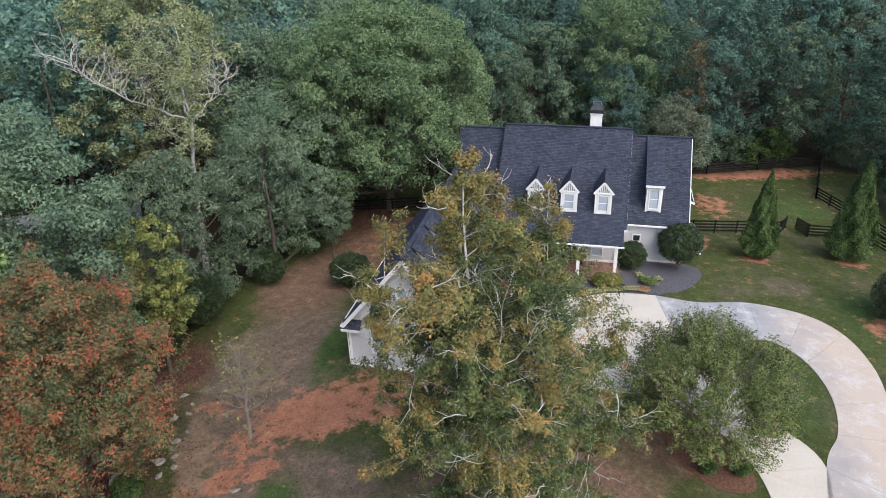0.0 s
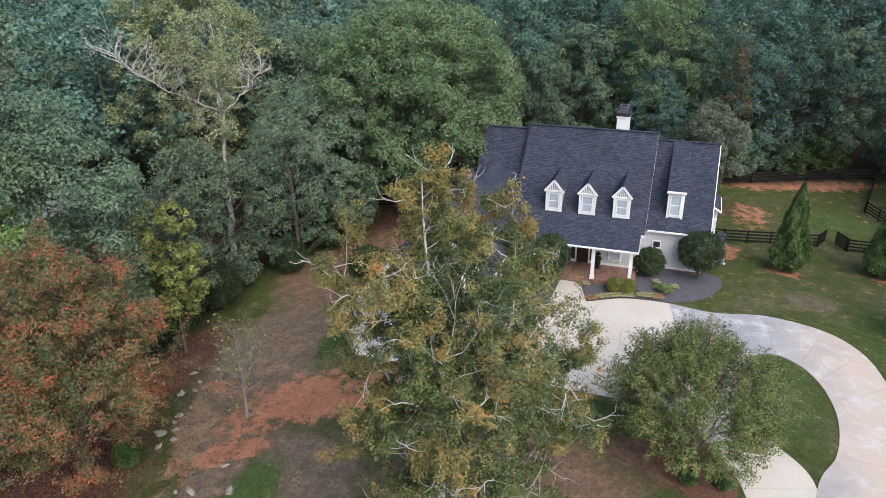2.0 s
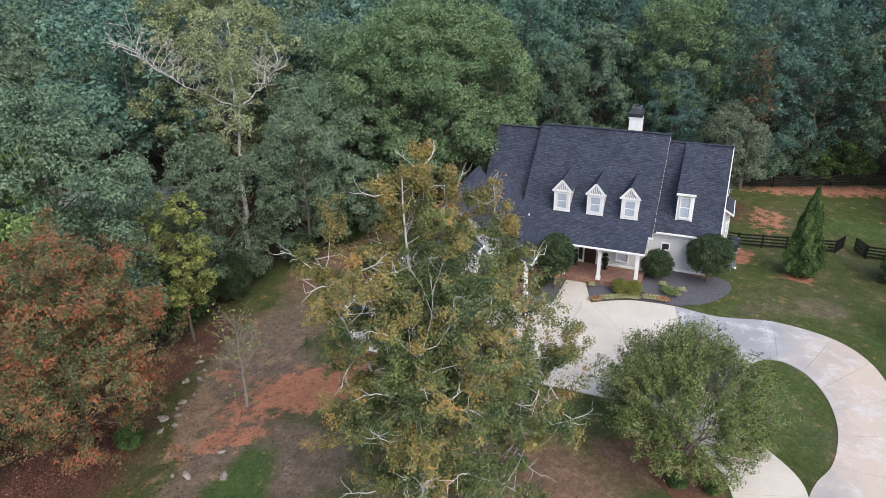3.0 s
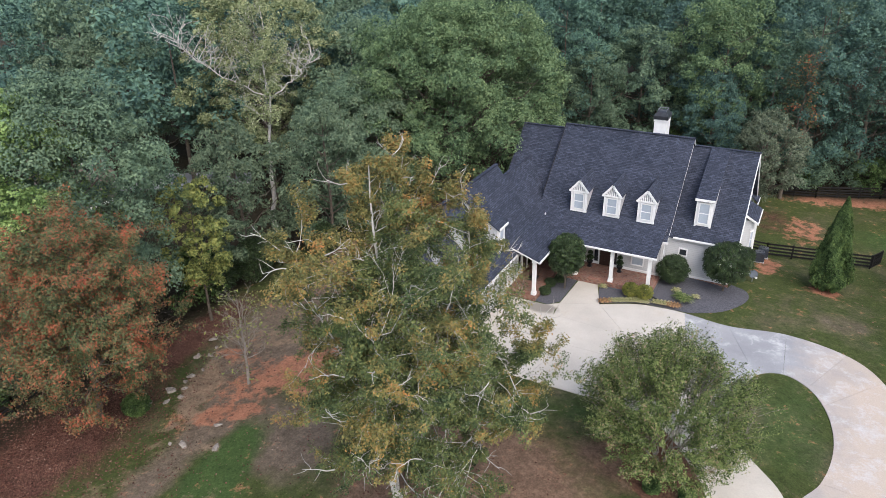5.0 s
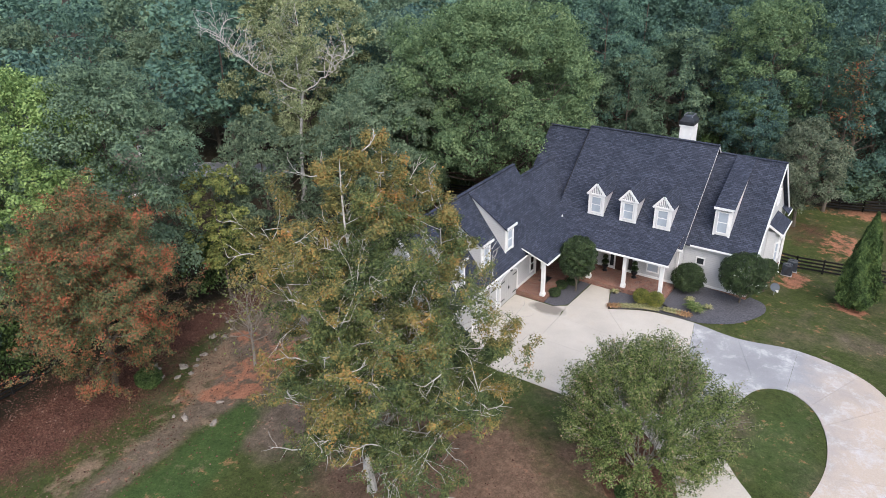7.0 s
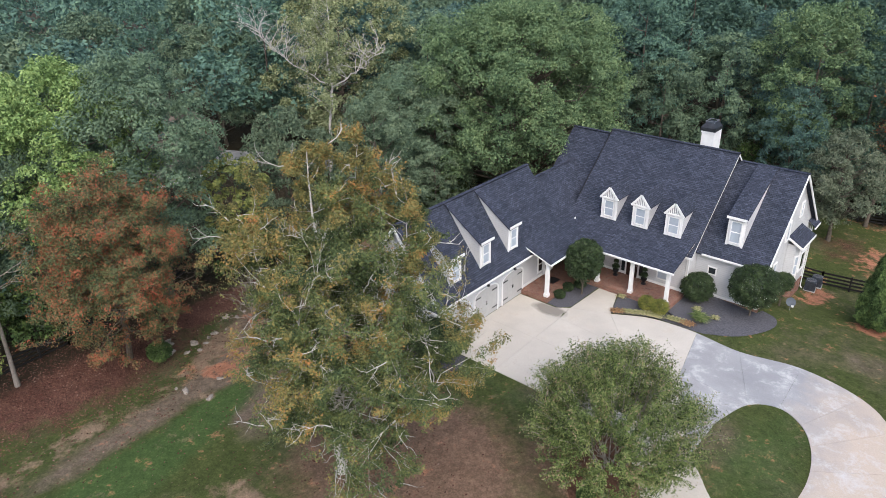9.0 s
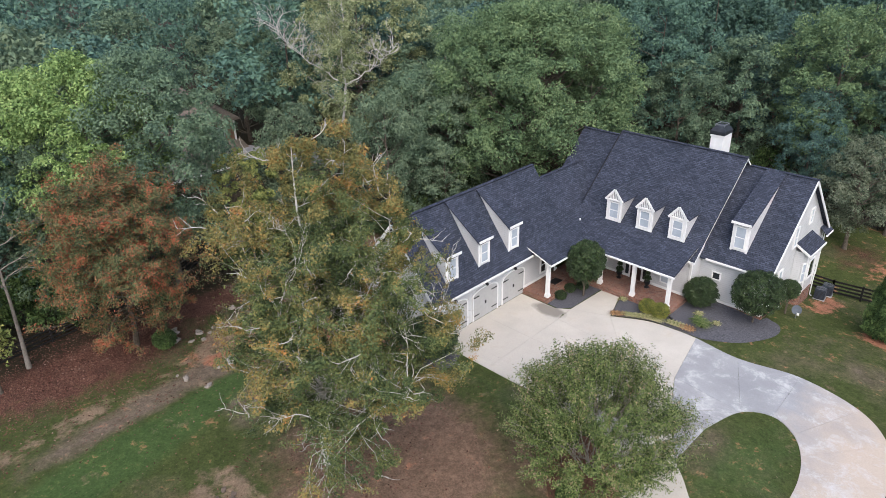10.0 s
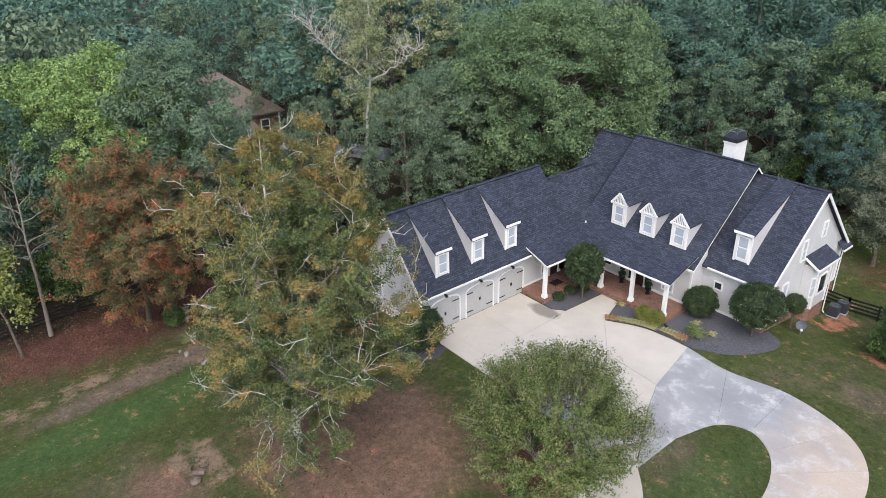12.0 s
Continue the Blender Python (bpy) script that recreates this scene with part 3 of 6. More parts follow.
def window(m, w, h, panes=(2, 1), dark=False, depth=0.12, sill=True):
    """A window in the plane x-z of the pose m, its middle at the origin, facing -y."""
    t = 0.09
    bm = bmesh.new()
    for x0, x1, z0, z1 in ((-w / 2 - t, w / 2 + t, h / 2, h / 2 + t), (-w / 2 - t, w / 2 + t, -h / 2 - t, -h / 2), (-w / 2 - t, -w / 2, -h / 2, h / 2), (w / 2, w / 2 + t, -h / 2, h / 2)):
        box(bm, x0, x1, -depth / 2, depth / 2, z0, z1)
    f = part("window", bm, WHITE, house)
    f.matrix_local = m
    bm = bmesh.new()
    for k in range(1, panes[0]):
        z = -h / 2 + h * k / panes[0]
        box(bm, -w / 2, w / 2, -0.03, 0.02, z - 0.03, z + 0.03)
    for k in range(1, panes[1]):
        x = -w / 2 + w * k / panes[1]
        box(bm, x - 0.012, x + 0.012, -0.02, 0.01, -h / 2, h / 2)
    if len(bm.verts):
        part("sash_bar", bm, WHITE, f)
    else:
        bm.free()
    for k in range(panes[0]):
        part("pane", boxed(-w / 2, w / 2, 0.0, 0.02, -h / 2 + h * k / panes[0] + 0.012, -h / 2 + h * (k + 1) / panes[0] - 0.012), glass if dark else BLIND, f)
    return f


def main_dormer(x):
    y0, w = 0.1, 0.62
    zb, ze, zt = 4.62, 6.4, 7.4
    back = 6.2 - (9.96 - zt) / 0.905
    eave_back = 6.2 - (9.96 - ze) / 0.905
    i = w - 0.105
    wall([(x - i, y0, zb), (x + i, y0, zb), (x + i, y0, ze), (x, y0, zt - 0.12), (x - i, y0, ze)], (0, 0.15, 0), "dormer_front", WHITE)
    for s in (-1, 1):
        wall([(x + s * w, y0, zb - 0.1), (x + s * w, eave_back, ze), (x + s * w, y0, ze)], (-s * 0.1, 0, 0), "dormer_cheek")
        roof([(x, y0 - 0.15, zt), (x, back + 0.1, zt), (x + s * (w + 0.14), eave_back + 0.02, ze - 0.02), (x + s * (w + 0.14), y0 - 0.15, ze - 0.02)], 0.09, "dormer_roof")
    window(pose(x, y0 - 0.04, 5.5), 0.72, 1.25)


for x in (-2.72, 0.0, 2.73):
    main_dormer(x)


def shed_dormer(m, w, zb, zt, back, rise):
    """A long shed dormer, front at y = 0 of the pose m, w wide, its roof running back and up to the ridge."""
    def place(ps):
        return [m @ Vector(p) for p in ps]
    d = m.to_3x3()
    i = w / 2 - 0.105
    wall(place([(-i, 0, zb), (i, 0, zb), (i, 0, zt), (-i, 0, zt)]), d @ Vector((0, 0.12, 0)), "dormer_front", WHITE)
    for s in (-1, 1):
        wall(place([(s * w / 2, 0, zb - 0.1), (s * w / 2, back, rise), (s * w / 2, 0, zt)]), d @ Vector((-s * 0.1, 0, 0)), "dormer_cheek", SIDING)
    k = (rise - zt) / back
    roof(place([(-w / 2 - 0.12, -0.22, zt - 0.22 * k + 0.06), (w / 2 + 0.12, -0.22, zt - 0.22 * k + 0.06), (w / 2 + 0.12, back, rise + 0.06), (-w / 2 - 0.12, back, rise + 0.06)]), 0.1, "dormer_roof")
    a, b = place([(-w / 2 - 0.12, -0.24, zt - 0.02), (w / 2 + 0.12, -0.24, zt - 0.02)])
    trim(a, b, 0.06, 0.18)
    for s in (-1, 1):
        cb = part("corner_board", boxed(s * (w / 2 - 0.06) - 0.075, s * (w / 2 - 0.06) + 0.075, -0.025, 0.05, zb - 0.05, zt - 0.05), WHITE, house)
        cb.matrix_local = m
    window(m @ pose(0, -0.04, (zb + zt) / 2 - 0.05), w - 0.55, (zt - zb) - 0.62)


shed_dormer(pose(6.77, 1.85, 0), 1.24, 4.35, 6.6, 5.0, 9.1)
for y in (-15.73, -12.43, -9.1):
    shed_dormer(pose(-5.56, y, 0, 0, 0, 90), 1.2, 4.5, 6.5, 3.1, 8.62)


def post(x, y, top):
    p = part("porch_post", boxed(-0.13, 0.13, -0.13, 0.13, 0.25, top - 0.55), WHITE, house)
    p.location = (x, y, 0.37)
    part("base", boxed(-0.18, 0.18, -0.18, 0.18, 0.0, 0.25), WHITE, p)
    part("capital", boxed(-0.17, 0.17, -0.17, 0.17, top - 0.55, top - 0.37), WHITE, p)


for x, y in ((4.03, -2.78), (1.13, -2.78), (-1.75, -2.78), (-3.55, -7.3)):
    post(x, y, 3.3)


# eaves, gutters and rakes
trim((-3.1, -3.36, 3.31), (4.6, -3.36, 3.31), 0.10, 0.12, "gutter")
def rake(a, b, w=0.04, h=0.10, drop=0.10):
    a, b = Vector(a), Vector(b)
    n = (b - a).cross(Vector((0, 0, 1)))
    n = n.normalized() * (w / 2 - 0.006) * (1 if n.dot(a - Vector((-2, -4, 0))) < 0 else -1)
    return trim(a + n - Vector((0, 0, drop)), b + n - Vector((0, 0, drop)), w, h, "rake_board")


rake((4.51, -3.35, 3.36), (4.51, 0.32, 4.64))
rake((4.74, -0.75, 3.67), (4.74, 6.2, 9.94), 0.04, 0.07, 0.13)
rake((4.74, 12.6, 4.2), (4.74, 6.2, 9.94))
roof([(4.15, 0.40, 4.70), (4.74, 0.40, 4.70), (4.74, -0.75, 3.66), (4.15, -0.75, 3.66)], 0.14)
trim((4.15, -0.77, 3.57), (4.82, -0.77, 3.57), 0.08, 0.16, "gutter")
trim((4.86, 0.95, 3.36), (9.80, 0.95, 3.36), 0.10, 0.12, "gutter")
rake((9.74, 0.98, 3.43), (9.74, 6.98, 9.15), 0.06, 0.22, 0.15)
rake((9.74, 13.12, 3.28), (9.74, 6.98, 9.15), 0.06, 0.22, 0.15)
trim((-3.0, -3.2, 3.33), (-3.0, -7.76, 3.35), 0.10, 0.12, "gutter")
rake((-3.04, -7.71, 3.42), (-5.5, -7.71, 4.3))
trim((-4.86, -18.2, 3.55), (-4.86, -7.55, 3.55), 0.10, 0.12, "gutter")
rake((-4.9, -18.16, 3.66), (-8.82, -18.16, 8.7), 0.06, 0.24, 0.2)
rake((-13.1, -18.16, 3.55), (-8.82, -18.16, 8.7), 0.06, 0.24, 0.2)
trim((-13.14, -18.2, 3.46), (-13.14, -2.75, 3.46), 0.10, 0.12, "gutter")
# black bar for the shingle edge and the shadow it throws on the lower roof
part("drip_edge", beam(bmesh.new(), (-6.17, KINK_Y + 0.9, KINK_Z + 0.78), (-6.17, 6.2, 9.92), 0.07, 0.14), BLACK, house)
# ridge caps
for a, b in (((-6.16, 6.2, 9.98), (4.76, 6.2, 9.98)), ((4.75, 6.98, 9.17), (9.76, 6.98, 9.17)), ((-10.3, 6.7, 9.44), (-6.1, 6.7, 9.44)), ((-8.75, -2.8, 7.32), (-8.75, 4.45, 7.32)), ((-8.82, -18.17, 8.72), (-8.82, -2.73, 8.72))):
    part("ridge_cap", unwrap(beam(bmesh.new(), a, b, 0.3, 0.05)), SHINGLE, house)


def pent(x0, x1, y0, y1, z, up, axis):
    """A small shingled return under a rake, high along the wall and falling outwards."""
    if axis == "y":
        top = [(x0, y1, z + up), (x1, y1, z + up), (x1, y0, z), (x0, y0, z)]
    else:
        top = [(x0, y0, z + up), (x0, y1, z + up), (x1, y1, z), (x1, y0, z)]
    part("eave_return", unwrap(prism(bmesh.new(), top, (0, 0, -0.08))), SHINGLE, house)
    a, b = Vector(top[2]), Vector(top[3])
    trim(a - Vector((0, 0, 0.12)), b - Vector((0, 0, 0.12)), 0.1, 0.16, "return_fascia")


pent(9.36, 9.95, 11.7, 13.15, 3.2, 0.5, "x")
pent(9.36, 9.80, 0.94, 1.9, 3.1, 0.35, "x")
pent(-13.15, -11.9, -18.2, -17.62, 3.3, 0.4, "y")
pent(-5.9, -4.85, -18.2, -17.62, 3.4, 0.35, "y")


# corner boards, sills and downspouts
def board(x0, x1, y0, y1, z0, z1, name="corner_board"):
    return part(name, boxed(x0, x1, y0, y1, z0, z1), WHITE, house)


board(4.28, 4.42, -0.30, -0.16, 0.3, 4.0)
board(9.27, 9.41, 1.34, 1.48, 0.02, 3.5)
board(9.29, 9.42, 12.6, 12.74, 0.02, 3.3)
board(-12.87, -12.73, -17.66, -17.52, 0.12, 3.5)
board(-5.85, -5.72, -17.66, -17.52, 0.12, 4.3)
board(4.42, 9.37, 1.33, 1.39, -0.05, 0.14, "water_table")
board(9.36, 9.42, 1.5, 12.7, 0.0, 0.2, "water_table")
board(-12.8, -5.8, -17.68, -17.61, 0.1, 0.26, "water_table")
board(-5.9, 4.3, -0.30, -0.24, 0.37, 0.56, "skirting")
board(-5.77, -5.71, -7.3, -3.1, 0.36, 0.55, "skirting")


def pipe(pts, name="downspout", r=0.045, mat=None):
    v, f = [], []
    for a, b in zip(pts, pts[1:]):
        base = len(v)
        a, b = Vector(a), Vector(b)
        d = (b - a).normalized()
        u = d.cross(Vector((0.3, 0.9, 0.2))).normalized()
        w = d.cross(u)
        for p in (a, b):
            for k in range(6):
                v.append(p + r * (math.cos(k * math.pi / 3) * u + math.sin(k * math.pi / 3) * w))
        f += [(base + k, base + (k + 1) % 6, base + 6 + (k + 1) % 6, base + 6 + k) for k in range(6)]
    ob = new(name, mesh_of(name, v, f, [mat or WHITE]))
    ob.parent = house
    return ob


pipe([(4.46, -0.34, 3.5), (4.46, -0.34, 0.2)])
pipe([(10.27, 9.42, 3.2), (10.27, 9.42, -1.2), (10.4, 9.5, -1.35)])
pipe([(-12.95, -17.7, 3.3), (-12.9, -17.7, 0.1)])
pipe([(9.5, 12.8, 3.1), (9.5, 12.8, -1.2)])


# garage doors, arched
def garage_door(y0, y1):
    x, c, w = -5.775, (y0 + y1) / 2, (y1 - y0) / 2
    n = 12

    def arch(half, spring, rise):
        return [(c + half * math.cos(math.pi * k / n) , spring + rise * math.sin(math.pi * k / n)) for k in range(n + 1)]
    outline = [(x + 0.02, c + w, 0.03)] + [(x + 0.02, p, q) for p, q in arch(w, 2.05, 0.42)] + [(x + 0.02, c - w, 0.03)]
    door = part("garage_door", prism(bmesh.new(), outline, (0.04, 0, 0)), GREY_DOOR, house, "pale grey carriage garage door with black strap hinges")
    a, b = arch(w, 2.05, 0.42), arch(w + 0.12, 2.05, 0.54)
    bm = bmesh.new()
    for k in range(n):
        prism(bm, [(x, *a[k]), (x, *a[k + 1]), (x, *b[k + 1]), (x, *b[k])], (0.1, 0, 0))
    box(bm, x, x + 0.1, c - w - 0.12, c - w, 0.02, 2.05)
    box(bm, x, x + 0.1, c + w, c + w + 0.12, 0.02, 2.05)
    part("door_trim", bm, WHITE, door)
    for k in range(1, 8):
        yy = c - w + 2 * w * k / 8
        part("batten", boxed(x + 0.055, x + 0.068, yy - 0.012, yy + 0.012, 0.06, 2.2), GREY_DOOR, door)
    for s in (-1, 1):
        for z in (0.42, 1.95):
            y = c + s * (w - 0.02)
            part("strap_hinge", boxed(x + 0.06, x + 0.085, min(y, y - s * 0.62), max(y, y - s * 0.62), z - 0.04, z + 0.04), BLACK, door)
    part("door_handle", boxed(x + 0.06, x + 0.1, c - 0.07, c + 0.07, 1.05, 1.3), BLACK, door)
    lamp_arm = part("door_lamp", boxed(x, x + 0.3, c - 0.06, c + 0.06, 2.72, 2.82), DARK_METAL, house, "small dark gooseneck lamp")
    part("lamp_shade", boxed(x + 0.20, x + 0.34, c - 0.09, c + 0.09, 2.64, 2.74), DARK_METAL, lamp_arm)


for y0, y1 in ((-10.07, -7.55), (-13.4, -10.75), (-16.75, -14.1)):
    garage_door(y0, y1)

# windows of the walls
for x in (5.69, 7.93):
    window(pose(x, 1.36, 2.05), 0.52, 0.52, (1, 1), True)
window(pose(2.55, -0.29, 1.65), 0.85, 1.35, (2, 1))
window(pose(-3.2, -0.29, 1.75), 0.85, 1.35, (2, 1), True)
window(pose(-10.85, -17.64, 2.15), 0.78, 1.6, (2, 2))
window(pose(-9.1, -17.64, 5.65), 0.6, 1.15, (2, 1))
EAST = 90
window(pose(9.39, 3.9, 1.9, 0, 0, EAST), 0.62, 1.75, (2, 1))
window(pose(9.39, 5.75, 4.85, 0, 0, EAST), 0.55, 1.5, (2, 1))
window(pose(9.39, 8.55, 5.75, 0, 0, EAST), 0.5, 1.1, (2, 1))
window(pose(-5.74, -5.0, 1.55, 0, 0, EAST), 0.6, 1.3, (2, 1), True)


# front door with side lights, side door of the link
def entry(m, w, lights):
    d = part("front_door", boxed(-w / 2, w / 2, -0.04, 0.04, 0, 2.1), DARK_DOOR, house, "dark stained panelled front door")
    d.matrix_local = m
    bm = bmesh.new()
    for s in (-1, 1):
        box(bm, s * (w / 2 + 0.07) - 0.06, s * (w / 2 + 0.07) + 0.06, -0.08, 0.05, 0, 2.15)
    box(bm, -w / 2 - 0.13, w / 2 + 0.13, -0.08, 0.05, 2.15, 2.3)
    part("door_frame", bm, WHITE, d)
    for z0, z1 in ((0.2, 0.95), (1.1, 1.95)):
        for s in (-1, 1):
            part("door_panel", boxed(s * w / 4 - w / 6, s * w / 4 + w / 6, -0.06, -0.04, z0, z1), DARK_DOOR, d)
    part("door_knob", boxed(w / 2 - 0.12, w / 2 - 0.07, -0.1, -0.04, 0.98, 1.06), METAL, d)
    if lights:
        for s in (-1, 1):
            part("side_light", boxed(s * (w / 2 + 0.3) - 0.15, s * (w / 2 + 0.3) + 0.15, -0.03, 0.02, 0.25, 2.1), glass, d)
    return d


entry(pose(-0.05, -0.28, 0.38), 0.95, True)
entry(pose(-5.74, -3.95, 0.37, 0, 0, EAST), 0.85, False)

# bay on the gable wall
part("bay_wall", unwrap(prism(bmesh.new(), [(9.37, 6.45, -0.1), (10.0, 6.55, -0.1), (10.22, 6.95, -0.1), (10.22, 9.05, -0.1), (10.0, 9.4, -0.1), (9.37, 9.45, -0.1)], (0, 0, 3.6))), SIDING, house)
part("bay_base", unwrap(prism(bmesh.new(), [(9.37, 6.43, -2.2), (10.02, 6.53, -2.2), (10.25, 6.93, -2.2), (10.25, 9.07, -2.2), (10.02, 9.42, -2.2), (9.37, 9.47, -2.2)], (0, 0, 2.1))), BRICK, house)
bm = bmesh.new()
ring = [(9.36, 6.35, 4.2), (9.36, 9.55, 4.2), (10.5, 9.6, 3.5), (10.5, 6.3, 3.5)]
prism(bm, ring, (0, 0, -0.12))
part("bay_roof", unwrap(bm), SHINGLE, house)
trim((10.53, 6.26, 3.40), (10.53, 9.64, 3.40), 0.08, 0.16)
trim((9.38, 6.31, 4.06), (10.52, 6.28, 3.40), 0.08, 0.16)
window(pose(10.25, 8.0, 1.75, 0, 0, EAST), 1.1, 1.5, (1, 1), True)
window(pose(10.13, 6.73, 1.75, 0, 0, 61), 0.3, 1.5, (2, 1))
for y in (6.95, 9.05):
    board(10.20, 10.28, y - 0.08, y + 0.08, -0.1, 3.4)

# chimney cap
part("chimney_band", boxed(1.04, 2.16, 7.34, 8.76, 10.7, 10.86), WHITE, house)
bm = bmesh.new()
low = [(1.0, 7.3), (2.2, 7.3), (2.2, 8.8), (1.0, 8.8)]
top = [(1.25, 7.6), (1.95, 7.6), (1.95, 8.5), (1.25, 8.5)]
rings = [[bm.verts.new((*p, z)) for p in q] for q, z in ((low, 10.86), (low, 11.15), (top, 11.5))]
for r, s in zip(rings, rings[1:]):
    for k in range(4):
        bm.faces.new((r[k], r[(k + 1) % 4], s[(k + 1) % 4], s[k]))
bm.faces.new(rings[-1])
part("chimney_cap", bm, DARK_METAL, house, "dark metal chimney cap")
bm = bmesh.new()
for (xa, ya), (xb, yb) in zip(top, top[1:] + top[:1]):
    beam(bm, (xa, ya, 11.62), (xb, yb, 11.62), 0.05, 0.05)
    beam(bm, (xa, ya, 11.48), (xa, ya, 11.64), 0.05, 0.05, (1, 0, 0))
part("cap_rail", bm, METAL, house)
for x, y, z in ((2.9, 6.6, 9.7), (-5.2, -0.9, 4.27)):
    part("vent_pipe", boxed(x - 0.04, x + 0.04, y - 0.04, y + 0.04, z - 0.4, z + 0.12), WHITE, house)

# gable battens of the three dormers
for x in (-2.72, 0.0, 2.73):
    for k in range(-3, 4):
        part("batten", boxed(x + k * 0.15 - 0.03, x + k * 0.15 + 0.03, 0.02, 0.072, 6.42, 6.44 + 0.74 * (1.0 - abs(k) * 0.25)), WHITE, house)
    # added grey sheet, its colour standing in for shadow between the white battens
    part("gable_panel", prism(bmesh.new(), [(x - 0.6, 0.092, 6.42), (x + 0.6, 0.092, 6.42), (x, 0.092, 7.26)], (0, -0.018, 0)), GAP_SHADE, house)
    part("cornice", boxed(x - 0.76, x + 0.76, -0.05, 0.09, 6.32, 6.42), WHITE, house)
    part("dormer_sill", boxed(x - 0.68, x + 0.68, 0.0, 0.12, 4.60, 4.72), WHITE, house)
    for s in (-1, 1):
        part("pilaster", boxed(x + s * 0.58 - 0.09, x + s * 0.58 + 0.09, 0.02, 0.12, 4.7, 6.3), WHITE, house)
        trim((x + s * 0.78, -0.06, 6.33), (x, -0.06, 7.28), 0.05, 0.17, "rake_board")


# ---- trees ----
def unit(v):
    return v / (np.linalg.norm(v, axis=-1, keepdims=True) + 1e-9)


def leaf_cards(centres, normals, size, rng, corners=4, long=1.5, fold=0.25, loose=0.5, hang=0.0):
    """Loose leaves, one at each centre, faced about along the normals; with three corners for far trees."""
    n = len(centres)
    nor = unit(unit(normals) + rng.normal(0, loose, (n, 3)))
    ref = rng.normal(0, 1, (n, 3)) + np.array((0, 0, -hang))
    v = unit(np.cross(nor, ref))
    u = np.cross(v, nor)
    s = (size * rng.uniform(0.6, 1.4, n))[:, None]
    tip, side, drop = u * s * long / 2, v * s / 2, nor * s * fold
    ring = [centres - tip, centres + side - drop, centres + tip, centres - side - drop]
    if corners == 3:
        ring = [centres - tip * 0.8 + side * 0.9, centres + tip, centres - tip * 0.6 - side * 0.9 - drop]
    return np.stack(ring, 1).reshape(-1, 3)


def cards_mesh(name, verts, mat, corners=4):
    me = bpy.data.meshes.new(name)
    n = len(verts) // corners
    me.vertices.add(corners * n)
    me.vertices.foreach_set("co", np.ascontiguousarray(verts, dtype=np.float32).ravel())
    me.loops.add(corners * n)
    me.loops.foreach_set("vertex_index", np.arange(corners * n, dtype=np.int32))
    me.polygons.add(n)
    me.polygons.foreach_set("loop_start", np.arange(0, corners * n, corners, dtype=np.int32))
    me.materials.append(mat)
    me.update(calc_edges=True)
    return me


def lobe_leaves(lobes, count, rng, inner=0.3):
    """Points and outward directions over the shells of round lobes (x, y, z, r, flat)."""
    lobes = np.asarray(lobes, float)
    area = lobes[:, 3] ** 2
    pick = rng.choice(len(lobes), count, p=area / area.sum())
    d = rng.normal(0, 1, (count, 3))
    d[:, 2] = np.where(d[:, 2] < -0.35, -d[:, 2] * 0.8, d[:, 2])
    d = unit(d)
    r = lobes[pick, 3] * (1 - inner * rng.random(count) ** 2 + 0.09 * rng.normal(0, 1, count).clip(-1, 1.8))
    off = d * r[:, None]
    off[:, 2] *= lobes[pick, 4]
    return lobes[pick, :3] + off, d + np.array((0, 0, 0.45))


def tube(verts, faces, pts, radii, sides=6):
    base = len(verts)
    pts = [Vector(p) for p in pts]
    for i, (p, r) in enumerate(zip(pts, radii)):
        d = (pts[min(i + 1, len(pts) - 1)] - pts[max(i - 1, 0)]).normalized()
        u = d.cross(Vector((0.31, 0.93, 0.17))).normalized()
        v = d.cross(u)
        for k in range(sides):
            a = 2 * math.pi * k / sides
            verts.append(p + r * (math.cos(a) * u + math.sin(a) * v))
    for i in range(len(pts) - 1):
        for k in range(sides):
            j = (k + 1) % sides
            faces.append((base + i * sides + k, base + i * sides + j, base + (i + 1) * sides + j, base + (i + 1) * sides + k))


def limb_path(a, b, rng, sag=0.12, n=5):
    a, b = Vector(a), Vector(b)
    w = (b - a).length
    out = []
    for k in range(n):
        t = k / (n - 1)
        p = a.lerp(b, t)
        bend = math.sin(math.pi * t) * w * sag
        j = w * t * (1 - t) * 4
        out.append(p + Vector((rng.normal(0, 0.05) * j, rng.normal(0, 0.05) * j, rng.normal(0, 0.03) * j - bend)))
    return out


def crown_lobes(rng, h0, h1, rad, count, size, shape="round"):
    """Lobes spread through a crown from h0 to h1, mostly near its outside."""
    out = []
    for k in range(count):
        t = (k + 0.5) / count
        if shape == "round":
            z = 1 - 1.75 * t
            w = math.sqrt(max(0.05, 1 - z * z))
            if z < 0:
                w = 0.6 + 0.4 * w
        elif shape == "cone":
            z = 1 - 2 * t ** 0.65
            w = 0.12 + 0.88 * (1 - z) / 2
            w *= 1 if z > -0.75 else 0.75
        else:
            z = 1 - 2 * t
            w = math.sqrt(max(0.08, 1 - abs(z) ** 2.6))
        a = k * 2.39996 + rng.normal(0, 0.35)
        q = rad * w * rng.uniform(0.58, 1.02) * (0.45 if rng.random() < 0.12 else 1)
        r = size * rng.uniform(0.6, 1.3)
        zz = (h0 + h1) / 2 + z * (h1 - h0) / 2 + rng.normal(0, 0.25) * size
        out.append((q * math.cos(a), q * math.sin(a), min(zz, h1 - 0.5 * r), r, 0.95))
    return out


